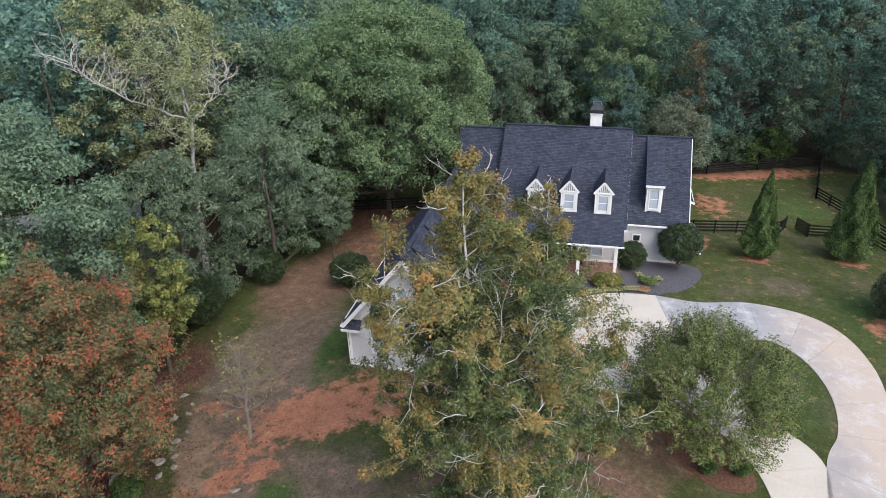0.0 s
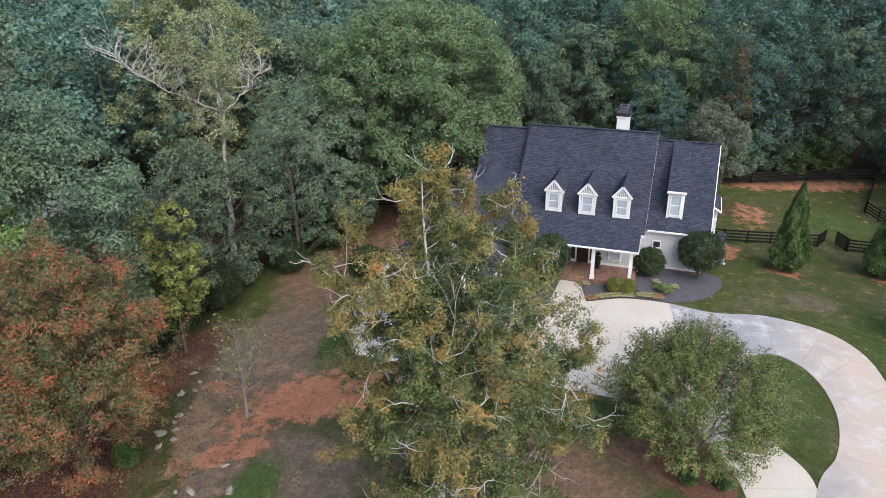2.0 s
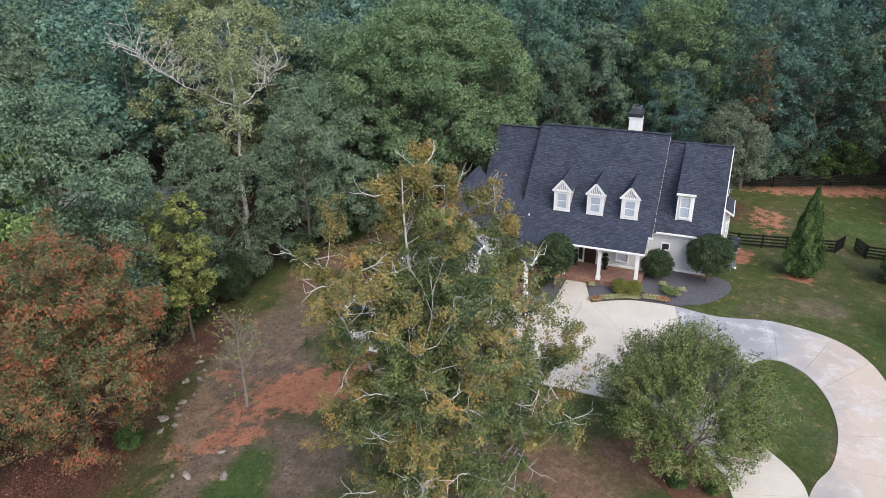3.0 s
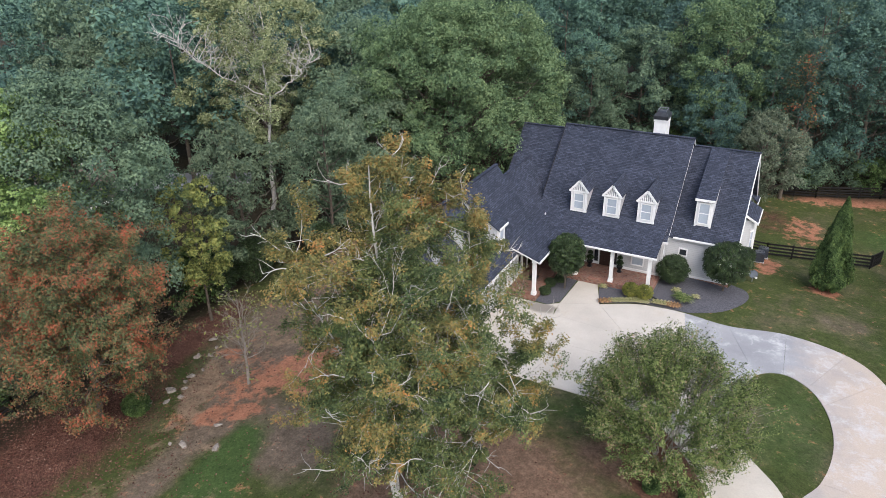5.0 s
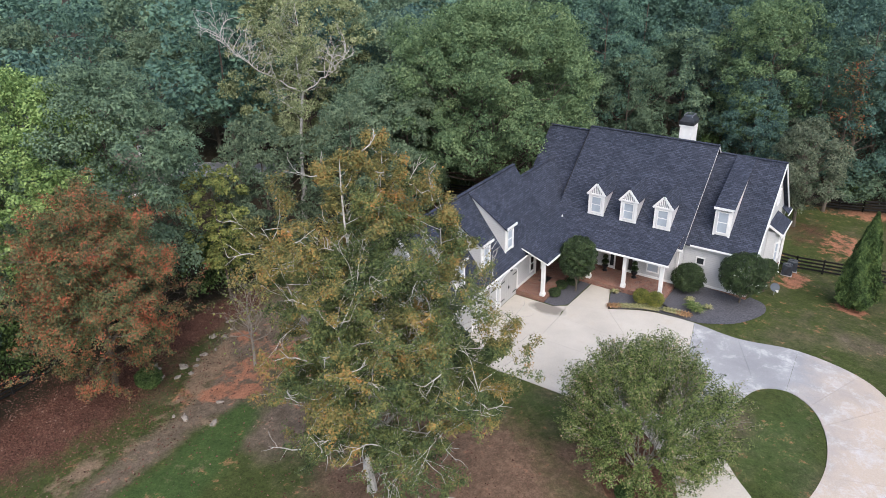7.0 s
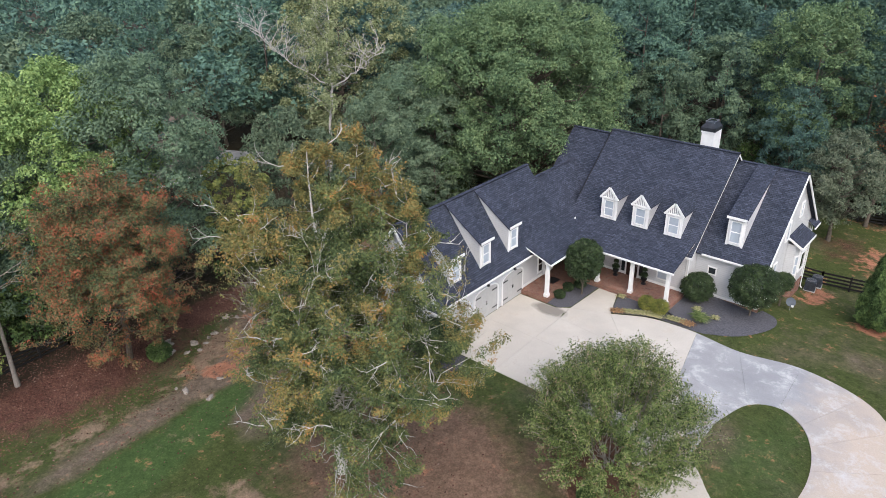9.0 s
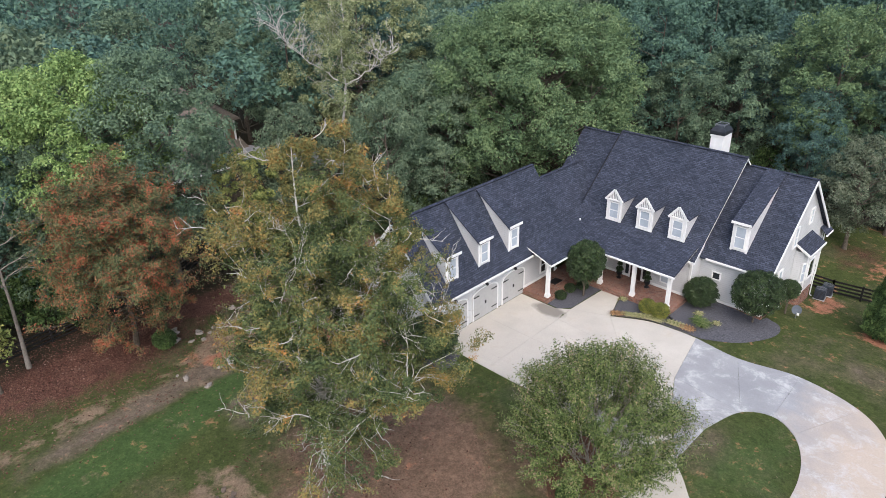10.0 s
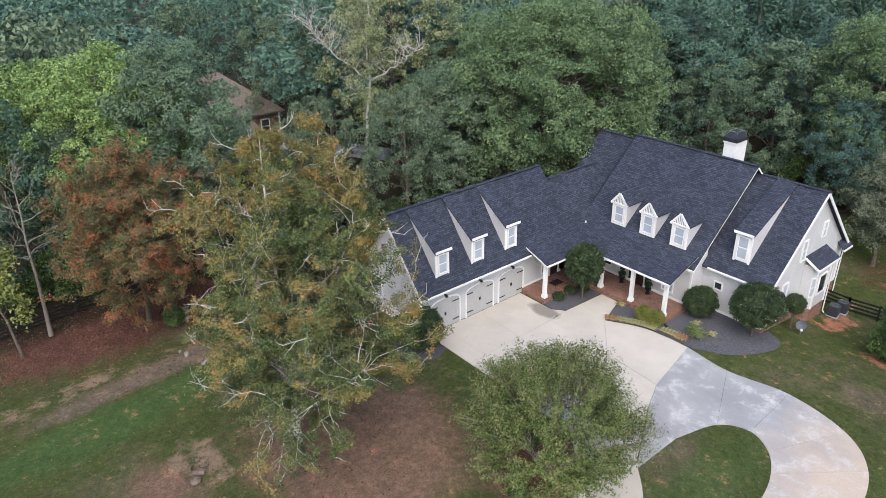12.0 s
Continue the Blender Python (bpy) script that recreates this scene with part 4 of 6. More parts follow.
def make_tree(name, at, seed, height, rad, low, lobes, lobe_size, leaves, leaf_size, leaf_mat, bark_mat, trunk_r, shape="round", limb_share=0.5, twigs=0, lean=(0, 0), corners=4, hang=0.0, inner=0.3, sub=5, **tags):
    rng = np.random.default_rng(seed)
    L = crown_lobes(rng, low, height, rad, lobes, lobe_size, shape)
    L = [(x + lean[0] * z / height, y + lean[1] * z / height, z, r, f) for x, y, z, r, f in L]
    small = []
    for x, y, z, r, f in L:
        for _ in range(sub):
            w = unit(rng.normal(0, 1, 3) + np.array((0.9 * x / rad, 0.9 * y / rad, 0.45))) * r * 0.85
            small.append((x + w[0], y + w[1], z + w[2] * f, r * rng.uniform(0.32, 0.58), 0.95))
    c, d = lobe_leaves(small, leaves, rng, inner)
    t = thing(name, at, **tags)
    crown = new("crown", cards_mesh("crown", leaf_cards(c, d, leaf_size, rng, corners, hang=hang), leaf_mat, corners))
    crown.parent = t
    verts, faces = [], []
    top = height * 0.9
    spine = [Vector((lean[0] * z / height + rng.normal(0, 0.06) * trunk_r * 4, lean[1] * z / height + rng.normal(0, 0.06) * trunk_r * 4, z)) for z in np.linspace(-0.3, top, 9)]
    tube(verts, faces, spine, [trunk_r * (1.35 if i == 0 else 1) * (1 - 0.85 * i / 8) for i in range(9)], 8)
    for x, y, z, r, f in L:
        if rng.random() < limb_share:
            zs = max(low * 0.7, z - 0.75 * math.hypot(x, y) * rng.uniform(0.6, 1.1))
            zs = min(zs, top * 0.95)
            a = (lean[0] * zs / height, lean[1] * zs / height, zs)
            q = limb_path(a, (x, y, z), rng, 0.06)
            r0 = trunk_r * 0.38 * (1 - 0.6 * zs / height)
            tube(verts, faces, q, [r0 * (1 - 0.75 * i / 4) for i in range(5)], 5)
            for _ in range(twigs):
                e = Vector((x, y, z)) + Vector(rng.normal(0, r * 0.75, 3))
                tube(verts, faces, limb_path(q[3], e, rng, 0.1, 4), [r0 * 0.3, r0 * 0.24, r0 * 0.16, r0 * 0.07], 4)
    tr = new("trunk", mesh_of("trunk", verts, faces, [bark_mat]))
    tr.parent = t
    return t


def branch_out(verts, faces, a, way, length, r, depth, rng, ends, up=0.25, split=3, spread=0.55, inner=False):
    """Boughs that fork and fork again; ends gathers where leaves may sit."""
    a, way = Vector(a), Vector(way).normalized()
    pts = [a]
    d = way.copy()
    for k in range(4):
        d = (d + Vector(rng.normal(0, 0.23, 3)) + Vector((0, 0, up * 0.25))).normalized()
        pts.append(pts[-1] + d * length / 4)
    tube(verts, faces, pts, [r * (1 - 0.16 * k) for k in range(5)], 5 if r > 0.03 else 4)
    if depth == 0:
        ends.extend((pts[2], pts[3], pts[4]))
        return
    if inner:
        ends.extend(pts[2:4])
    for k in range(split):
        t = 0.35 + 0.65 * (k + rng.random()) / split
        i = min(3, int(t * 4))
        p = pts[i].lerp(pts[i + 1], t * 4 - i)
        side = Vector(rng.normal(0, 1, 3))
        side = (side - side.dot(d) * d).normalized()
        branch_out(verts, faces, p, d + side * spread * rng.uniform(0.7, 1.6), length * rng.uniform(0.42, 0.66), r * 0.5, depth - 1, rng, ends, up, split, spread, inner)
    ends.append(pts[4])


def boughed_tree(name, at, seed, height, profile, boughs, leaves, leaf_size, clump, leaf_mat, bark_mat, trunk_r, lean=(0, 0), depth=2, slope=(0.1, 0.9), low=0.12, bare=0.0, hang=0.6, bias=(0.0, 0.0), thick=0.30, bare_twigs=0, **tags):
    """A tree grown bough by bough along its trunk, with leaves in clumps at the twigs."""
    rng = np.random.default_rng(seed)
    verts, faces, ends = [], [], []
    line = [Vector((lean[0] * max(0.0, z / height) ** 1.3 + rng.normal(0, 0.05), lean[1] * max(0.0, z / height) ** 1.3 + rng.normal(0, 0.05), z)) for z in np.linspace(-0.3, height * 0.97, 11)]
    tube(verts, faces, line, [trunk_r * (1.3 if i == 0 else 1) * (1 - 0.93 * i / 10) for i in range(11)], 8)
    ends.extend(line[9:])
    for k in range(boughs):
        t = low + (0.97 - low) * (k + rng.random()) / boughs
        i = min(9, int(t * 10))
        p = line[i].lerp(line[i + 1], t * 10 - i)
        a = k * 2.39996 + rng.normal(0, 0.4)
        reach = profile(t) * rng.uniform(0.6, 1.18) * (1 + bias[0] * math.cos(a) + bias[1] * math.sin(a))
        rise = slope[0] + (slope[1] - slope[0]) * t
        before = len(ends)
        branch_out(verts, faces, p, (math.cos(a), math.sin(a), rise), reach * 0.8, trunk_r * thick * (1 - 0.7 * t), depth, rng, ends)
        for _ in range(bare_twigs if t < 0.72 and len(ends) > before else 0):
            e = ends[before + int(rng.integers(len(ends) - before))]
            out = Vector((math.cos(a), math.sin(a), rng.uniform(0.0, 0.9))) + Vector(rng.normal(0, 0.35, 3))
            branch_out(verts, faces, e, out, rng.uniform(0.9, 1.7), 0.028, 1, rng, [], 0.2, 3, 0.7)
        if rng.random() < bare * 0.5:
            del ends[before:]
    tree = thing(name, at, **tags)
    tr = new("trunk", mesh_of("trunk", verts, faces, [bark_mat]))
    tr.parent = tree
    E = np.array([tuple(e) for e in ends])
    if bare:
        E = E[rng.random(len(E)) > bare]
    if leaves:
        wide = 0.8 + np.hypot(E[:, 0] - lean[0] * E[:, 2] / height, E[:, 1] - lean[1] * E[:, 2] / height)
        pick = rng.choice(len(E), leaves, p=wide / wide.sum())
        off = rng.normal(0, clump, (leaves, 3)) * np.array((1, 1, 0.75))
        out = unit(E[pick] - np.array((lean[0] * 0.5, lean[1] * 0.5, height * 0.4)))
        crown = new("crown", cards_mesh("crown", leaf_cards(E[pick] + off, out + np.array((0, 0, 0.6)) + 0.6 * unit(off), leaf_size, rng, 3, loose=0.6, hang=hang), leaf_mat, 3))
        crown.parent = tree
    return tree


def envelope_tree(name, at, seed, leaders, axis, radius, boughs, leaves, leaf_size, clump, leaf_mat, bark_mat, trunk_r, low=1.5, slope=(0.1, 0.9), depth=2, hang=0.6, thick=0.4, twigs=0, gaps=-0.15, leafless=0, span=0.8, turned=None, **tags):
    """A tree of several leaders that fill one crown: axis and radius give the crown's middle and reach at each height.
    Leaders are (x, y, z of the tip, height of the fork); boughs of the first `leafless` side leaders stay bare."""
    rng = np.random.default_rng(seed)
    verts, faces, ends, lines, core = [], [], [], [], []
    for i, (tx, ty, tz, fork) in enumerate(leaders):
        a = Vector((0, 0, -0.3))
        if i:
            a = min(lines[0], key=lambda p: abs(p.z - fork))
        e = Vector((tx, ty, tz))
        c = Vector((a.x + 0.6 * (tx - a.x), a.y + 0.6 * (ty - a.y), a.z + 0.32 * (tz - a.z)))
        n = 14
        line = [a * (1 - k / n) ** 2 + c * (2 * (k / n) * (1 - k / n)) + e * (k / n) ** 2 + Vector(rng.normal(0, 0.10, 3)) * min(1, k / 3) for k in range(n + 1)]
        r0 = trunk_r if i == 0 else trunk_r * (0.33 if i <= leafless else 0.48) * (1 - 0.4 * fork / leaders[0][2])
        tube(verts, faces, line, [r0 * (1.3 if i == 0 and k == 0 else 1) * (1 - 0.93 * k / n) for k in range(n + 1)], 8)
        lines.append(line)
    whole = sum((q[-1] - q[0]).length for q in lines)
    for i, line in enumerate(lines):
        count = max(3, round(boughs * (line[-1] - line[0]).length / whole))
        for k in range(count):
            t = (0.06 if i == 0 else 0.2) + (0.92 if i == 0 else 0.78) * ((k + rng.random()) / count) ** 0.8
            j = min(len(line) - 2, int(t * (len(line) - 1)))
            p = line[j].lerp(line[j + 1], t * (len(line) - 1) - j)
            if p.z < low:
                continue
            a = k * 2.39996 + i + rng.normal(0, 0.4)
            way = Vector((math.cos(a), math.sin(a), 0))
            high = p.z / leaders[0][2]
            rise = slope[0] + (slope[1] - slope[0]) * high
            mid = Vector((*axis(p.z), 0))
            wide = radius(p.z + 1.5 * rise)
            reach = wide * rng.uniform(0.62, 1.12) - (Vector((p.x, p.y, 0)) - mid).dot(way)
            reach = min(max(reach, 1.2), 1.1 * wide + 0.3)
            if 0 < i <= leafless:
                reach = rng.uniform(1.6, 3.6)
            before = len(ends)
            branch_out(verts, faces, p, (way.x, way.y, rise), reach * span, max(trunk_r * thick * (1 - 0.7 * high), 0.042 if 0 < i <= leafless else 0), depth, rng, ends, 0.12, 3, 0.62, True)
            for _ in range(twigs if len(ends) > before and rng.random() < 0.6 else 0):
                e = ends[before + int(rng.integers(len(ends) - before))]
                out = way + Vector((0, 0, rng.uniform(-0.1, 0.7))) + Vector(rng.normal(0, 0.35, 3))
                branch_out(verts, faces, e, out, rng.uniform(0.8, 1.6), 0.030, 1, rng, [], 0.3, 3, 0.8)
            if 0 < i <= leafless:
                del ends[before:]
        if not 0 < i <= leafless:
            core.extend(line[4:] * 6)
    tree = thing(name, at, **tags)
    tr = new("trunk", mesh_of("trunk", verts, faces, [bark_mat]))
    tr.parent = tree
    ends = [e for e in ends if noise.noise(Vector(e) * 0.42 + Vector((seed, 0, 0))) > gaps and e.z > 0.4] + core
    E = np.array([tuple(e) for e in ends])
    pick = rng.integers(0, len(E), leaves)
    size = rng.uniform(0.6, 1.3, len(E))[pick][:, None] * clump
    off = unit(rng.normal(0, 1, (leaves, 3))) * size * (rng.random((leaves, 1)) ** 0.45) * np.array((1, 1, 0.75))
    mids = np.array([(*axis(z), 0.45 * leaders[0][2]) for z in E[:, 2]])
    out = unit(E - mids)[pick]
    facing = 0.7 * out + np.array((0, 0, 0.6)) + 0.9 * unit(off)
    late = np.zeros(len(E), bool)
    if turned:
        # the sprays at the tips and the top turn colour first
        for k, e in enumerate(E):
            away = math.hypot(e[0] - mids[k, 0], e[1] - mids[k, 1]) / max(0.5, radius(e[2]))
            late[k] = 1.5 * noise.noise(Vector(e) * 0.38) + 0.7 * (away - 0.6) + 0.8 * (e[2] / leaders[0][2] - 0.5) > 0.43
    for which, mat, title in ((~late[pick], leaf_mat, "crown"), (late[pick], turned, "turned_leaves")):
        if which.any():
            crown = new(title, cards_mesh(title, leaf_cards((E[pick] + off)[which], facing[which], leaf_size, rng, 3, loose=0.4, hang=hang), mat, 3))
            crown.parent = tree
    return tree


def between(rows):
    """A smooth table: the value at any height from (height, value) rows."""
    hs, vs = zip(*rows)
    return lambda z: float(np.interp(z, hs, vs))


def standing(x, y, drop=0.0):
    return (x, y, gz(x, y) - drop)


# trees of the yard
envelope_tree("sweetgum_tree", standing(-2.2, -29.5), 21, [(-0.5, 0.4, 18.6, 0), (-1.2, 4.0, 17.9, 5.0), (2.9, 3.7, 16.2, 4.0), (-3.6, -1.7, 15.4, 4.5), (6.2, 4.2, 10.4, 3.5), (6.6, 0.6, 8.6, 2.5), (1.2, -2.6, 12.6, 4.0), (-2.2, 2.6, 13.0, 4.0)],
              lambda z: (1.5 * min(1, z / 8), 1.0 * min(1, z / 8)), between([(0.5, 3.4), (3, 5.0), (6, 5.4), (9.5, 5.1), (12, 4.4), (14.5, 3.4), (16.5, 2.0), (19, 0.7)]),
              220, 320000, 0.078, 0.36, LEAF_GUM, PALE_BARK, 0.26, 0.7, (-0.12, 0.6), 2, 0.6, 0.15, 1, -0.40, span=0.7, turned=LEAF_TURNED, label="tall sweetgum with olive and orange autumn leaves on bare pale boughs", category="tree")


def crepe_myrtle(at, seed):
    rng = np.random.default_rng(seed)
    verts, faces, ends = [], [], []
    for k in range(15):
        a, tilt = k * 2.39996, 0.15 + 0.75 * math.sqrt((k + 0.5) / 15)
        way = (math.cos(a) * tilt, math.sin(a) * tilt, 1.0)
        branch_out(verts, faces, (0.25 * math.cos(a), 0.25 * math.sin(a), -0.2), way, 4.6 * rng.uniform(0.85, 1.05), 0.05, 2, rng, ends, 0.1, 4, 0.5)
    t = thing("crepe_myrtle_tree", at, label="broad multi-stemmed crepe myrtle with fine olive leaves", category="tree")
    tr = new("trunk", mesh_of("trunk", verts, faces, [TWIG_BARK]))
    tr.parent = t
    # leafy shoots that spray outwards from the stems
    shoots = 1900
    k = np.arange(shoots)
    z = 1 - 1.38 * (k + 0.5) / shoots
    w = np.where(z > 0, np.sqrt(np.maximum(0.02, 1 - z * z)), 1 - 0.22 * np.abs(z))
    a = k * 2.39996
    lump = 1 + 0.07 * np.sin(a * 3 + z * 4) + 0.06 * np.sin(a * 7 - z * 9)
    q = 4.95 * w * rng.uniform(0.70, 1.06, shoots) * lump
    tip = np.stack([q * np.cos(a), q * np.sin(a), 3.6 + 4.1 * z * rng.uniform(0.88, 1.05, shoots) * lump], 1)
    root = np.array((0, 0, 0.6)) + (tip - np.array((0, 0, 0.6))) * rng.uniform(0.55, 0.8, (shoots, 1)) + np.array((0, 0, 0.12))
    keep = np.array([noise.noise(Vector(p) * 0.75) > -0.12 for p in tip])
    tip, root = tip[keep], root[keep]
    shoots = len(tip)
    twig, sticks = [], []
    for p, r in zip(tip[::2], root[::2]):
        tube(twig, sticks, [r, (p + r) / 2 + np.array((0, 0, 0.06)), p], [0.016, 0.011, 0.005], 3)
    sp = new("twig_spray", mesh_of("twig_spray", twig, sticks, [TWIG_BARK]))
    sp.parent = t
    each = rng.integers(0, shoots, 100000)
    t_on = rng.random((100000, 1)) ** 0.7
    c = root[each] + (tip - root)[each] * t_on + rng.normal(0, 0.10, (100000, 3))
    d = unit(tip[each] - np.array((0, 0, 2.2))) + np.array((0, 0, 0.35))
    crown = new("crown", cards_mesh("crown", leaf_cards(c, d, 0.060, rng, 3, long=2.2, loose=0.6), LEAF_CREPE, 3))
    crown.parent = t
    return t


crepe_myrtle(standing(9.1, -20.2), 22)
envelope_tree("red_maple_tree", standing(-23.9, -31.1), 13, [(3.0, -0.3, 14.9, 0), (0.6, -1.4, 13.2, 4.0), (5.0, 1.2, 12.4, 4.0), (2.8, -2.8, 12.0, 4.5), (-1.6, 0.6, 9.5, 3.0)],
              lambda z: (2.5 * min(1, z / 7), -0.4 * min(1, z / 8)), between([(1.5, 3.2), (4, 4.6), (6.5, 5.6), (9, 5.3), (12, 3.7), (14, 2.0), (15.5, 0.6)]),
              125, 150000, 0.09, 0.44, LEAF_RED, BARK, 0.24, 1.8, (-0.15, 0.6), 2, 1.0, 0.24, 0, -0.28, label="tree with rusty red and olive autumn leaves", category="tree")
make_tree("oak_tree", standing(-18.7, 10.2), 26, 19.0, 9.8, 2.5, 280, 1.9, 190000, 0.15, LEAF_OAK, BARK, 0.5, "round", 0.4, 1, corners=3, inner=0.3, label="large full-crowned green oak beside the house", category="tree")
make_tree("lime_green_tree", standing(-34.3, -27.6), 15, 19.2, 6.6, 5, 130, 1.5, 60000, 0.16, LEAF_LIME, BARK, 0.35, "round", 0.4, 0, corners=3, label="tall tree with bright lime-green leaves", category="tree")
make_tree("lime_green_tree", standing(-42.0, -31.0), 16, 18.6, 6.6, 6, 110, 1.5, 48000, 0.17, LEAF_LIME, BARK, 0.35, "round", 0.4, 0, corners=3, label="tall tree with bright lime-green leaves", category="tree")
make_tree("grey_green_tree", standing(-30.2, -24.3), 27, 19.4, 5.0, 2.5, 120, 1.5, 60000, 0.142, LEAF_GREY, BARK, 0.32, "round", 0.35, 0, corners=3, inner=0.2, label="tall full grey-green tree at the edge of the yard", category="tree")
make_tree("yellow_green_tree", standing(-40.5, 5.5), 17, 24.0, 7.4, 6, 130, 1.4, 56000, 0.18, LEAF_PALE, BARK, 0.3, "oval", 0.4, 0, corners=3, label="tall pale yellow-green tree in the woods", category="tree")
make_tree("yellowing_tree", standing(-25.6, -19.4), 18, 11.2, 2.3, 3.2, 44, 0.7, 15000, 0.13, LEAF_YELLOW, BARK, 0.12, "oval", 0.6, 1, corners=3, label="small slender tree with yellowing leaves", category="tree")
make_tree("small_pine_tree", standing(-20.6, -1.0), 19, 7.8, 2.0, 2.2, 40, 0.6, 11000, 0.11, LEAF_GREY, BARK, 0.12, "oval", 0.8, 1, corners=3, label="thin grey-green tree in the dry yard", category="tree")
make_tree("bright_green_tree", standing(3.4, 30.0), 28, 18.2, 5.2, 3, 90, 1.4, 42000, 0.15, LEAF_OAK, BARK, 0.28, "round", 0.35, 0, corners=3, inner=0.2, label="light green broad-crowned tree behind the house", category="tree")
make_tree("pine_tree", standing(9.4, 20.8), 20, 10.0, 3.4, 2.4, 70, 0.9, 26000, 0.12, LEAF_PINE, BARK, 0.2, "oval", 0.7, 1, corners=3, label="pale olive tree behind the house", category="tree")
boughed_tree("dead_pine_tree", standing(11.2, 27.4), 36, 16.0, lambda t: 2.4 * (1 - 0.5 * t), 30, 1300, 0.16, 0.35, LEAF_RED, BARK, 0.2, (0.6, 0.2), 2, (0.2, 0.7), 0.45, 0.4, label="dying pine with rust-brown needles", category="tree")

# bare and dying trees
boughed_tree("bare_sapling", standing(-16.9, -24.6), 31, 6.6, lambda t: 3.5 * (1 - 0.5 * t), 34, 420, 0.12, 0.25, LEAF_YELLOW, TWIG_BARK, 0.12, (0.1, 0.2), 2, (0.5, 1.1), 0.28, 0.3, label="small nearly bare tree with a few yellow leaves", category="tree")
envelope_tree("dying_tree", standing(-30.6, -6.3), 32, [(0.4, 2.0, 21.8, 0), (-9.2, 0.4, 18.9, 13.2), (1.0, 7.6, 16.6, 13.8), (-3.6, 4.0, 20.4, 14.4)],
              lambda z: (-0.8, 1.5), between([(9, 2.6), (14, 4.2), (19, 3.2), (22, 0.8)]),
              125, 15000, 0.12, 0.6, LEAF_PALE, DEAD_WOOD, 0.30, 11.0, (0.3, 0.9), 2, 0.6, 0.12, 0, 0.0, 2, label="tall half-dead tree with bleached bare boughs", category="tree")
boughed_tree("dead_tree", standing(-27.2, -37.6), 33, 14.0, lambda t: 4.6 * (1 - 0.45 * t), 14, 0, 0.2, 0.5, LEAF_GREY, TWIG_BARK, 0.17, (-1.2, 0.8), 2, (0.3, 0.9), 0.45, thick=0.50, label="bare dead tree with pale bleached boughs", category="tree")
boughed_tree("leaning_tree", standing(-25.2, -40.0), 35, 8.0, lambda t: 3.0 * (1 - 0.3 * t), 14, 2600, 0.18, 0.35, LEAF_YELLOW, BARK, 0.14, (-1.6, -0.6), 2, (0.4, 0.9), 0.4, 0.2, label="leaning tree with thin yellow-green leaves", category="tree")

# woods: trees at the edge, then plainer ones behind them
EDGE, BACK = [], []
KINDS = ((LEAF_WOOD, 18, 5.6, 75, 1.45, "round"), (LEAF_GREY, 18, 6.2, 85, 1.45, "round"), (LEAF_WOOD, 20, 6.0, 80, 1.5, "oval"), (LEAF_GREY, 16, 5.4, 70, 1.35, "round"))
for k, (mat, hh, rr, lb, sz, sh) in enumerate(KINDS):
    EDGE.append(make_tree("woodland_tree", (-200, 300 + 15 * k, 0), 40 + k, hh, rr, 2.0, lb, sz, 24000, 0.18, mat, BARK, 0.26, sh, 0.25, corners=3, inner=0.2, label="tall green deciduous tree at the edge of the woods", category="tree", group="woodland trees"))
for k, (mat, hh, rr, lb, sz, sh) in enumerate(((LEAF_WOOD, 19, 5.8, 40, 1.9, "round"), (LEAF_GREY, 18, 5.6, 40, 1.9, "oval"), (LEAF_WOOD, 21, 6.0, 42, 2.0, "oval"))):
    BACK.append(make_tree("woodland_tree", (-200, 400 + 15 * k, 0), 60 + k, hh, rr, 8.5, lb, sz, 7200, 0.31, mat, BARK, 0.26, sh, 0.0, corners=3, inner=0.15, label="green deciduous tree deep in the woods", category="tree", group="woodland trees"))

wood_rng = random.Random(5)


def plant(kinds, x, y, s):
    if len(kinds) == 4:
        kinds = [kinds[1], kinds[3]] if x < -19 and wood_rng.random() < 0.8 else [kinds[0], kinds[2], kinds[0], kinds[3]]
    ob = copy_thing(wood_rng.choice(kinds), pose(x, y, gz(x, y), 0, 0, wood_rng.uniform(0, 360)))
    ob.scale = (s * wood_rng.uniform(0.92, 1.12), s * wood_rng.uniform(0.92, 1.12), s * wood_rng.uniform(0.95, 1.08))
    return ob


# (x, y, size) of the trees that edge the yard
EDGE_SPOTS = [
    (-24.5, 3.5, 0.82), (-27.6, -12.6, 0.84), (-24.2, -5.0, 0.70), (-26.5, 0.5, 0.74), (-27.0, 8.0, 0.95), (-24.0, 17.0, 1.0),
    (-13.0, 25.0, 0.9), (-5.0, 28.5, 0.95), (-2.0, 33.0, 0.92), (8.5, 31.0, 0.85), (12.0, 32.5, 0.95), (18.0, 36.5, 1.0), (24.0, 40.0, 1.0), (31.0, 41.0, 1.05), (-9.0, 22.5, 0.75),
    (34.0, 31.0, 1.0), (36.5, 22.5, 0.9), (-36.0, -37.0, 0.9), (-32.5, -43.0, 0.75), (-35.0, -31.5, 0.8), (-20.0, 21.0, 0.95), (3.5, 25.5, 0.6), (-33.0, 12.0, 1.0), (-63.8, 10.4, 0.95), (-59.5, 14.8, 0.9), (-67.5, 5.4, 0.95)]
placed = [(3.4, 30.0, 8), (-29.2, -23.2, 8), (-17.6, 10.2, 13), (-34.5, -24.5, 8), (-41, -31, 8), (-23.4, -31, 8), (-30.5, -5.7, 9), (-37, -5, 9), (-40.5, 5.5, 8)]
for x, y, s in EDGE_SPOTS:
    plant(EDGE, x, y, s)
    placed.append((x, y, 7))


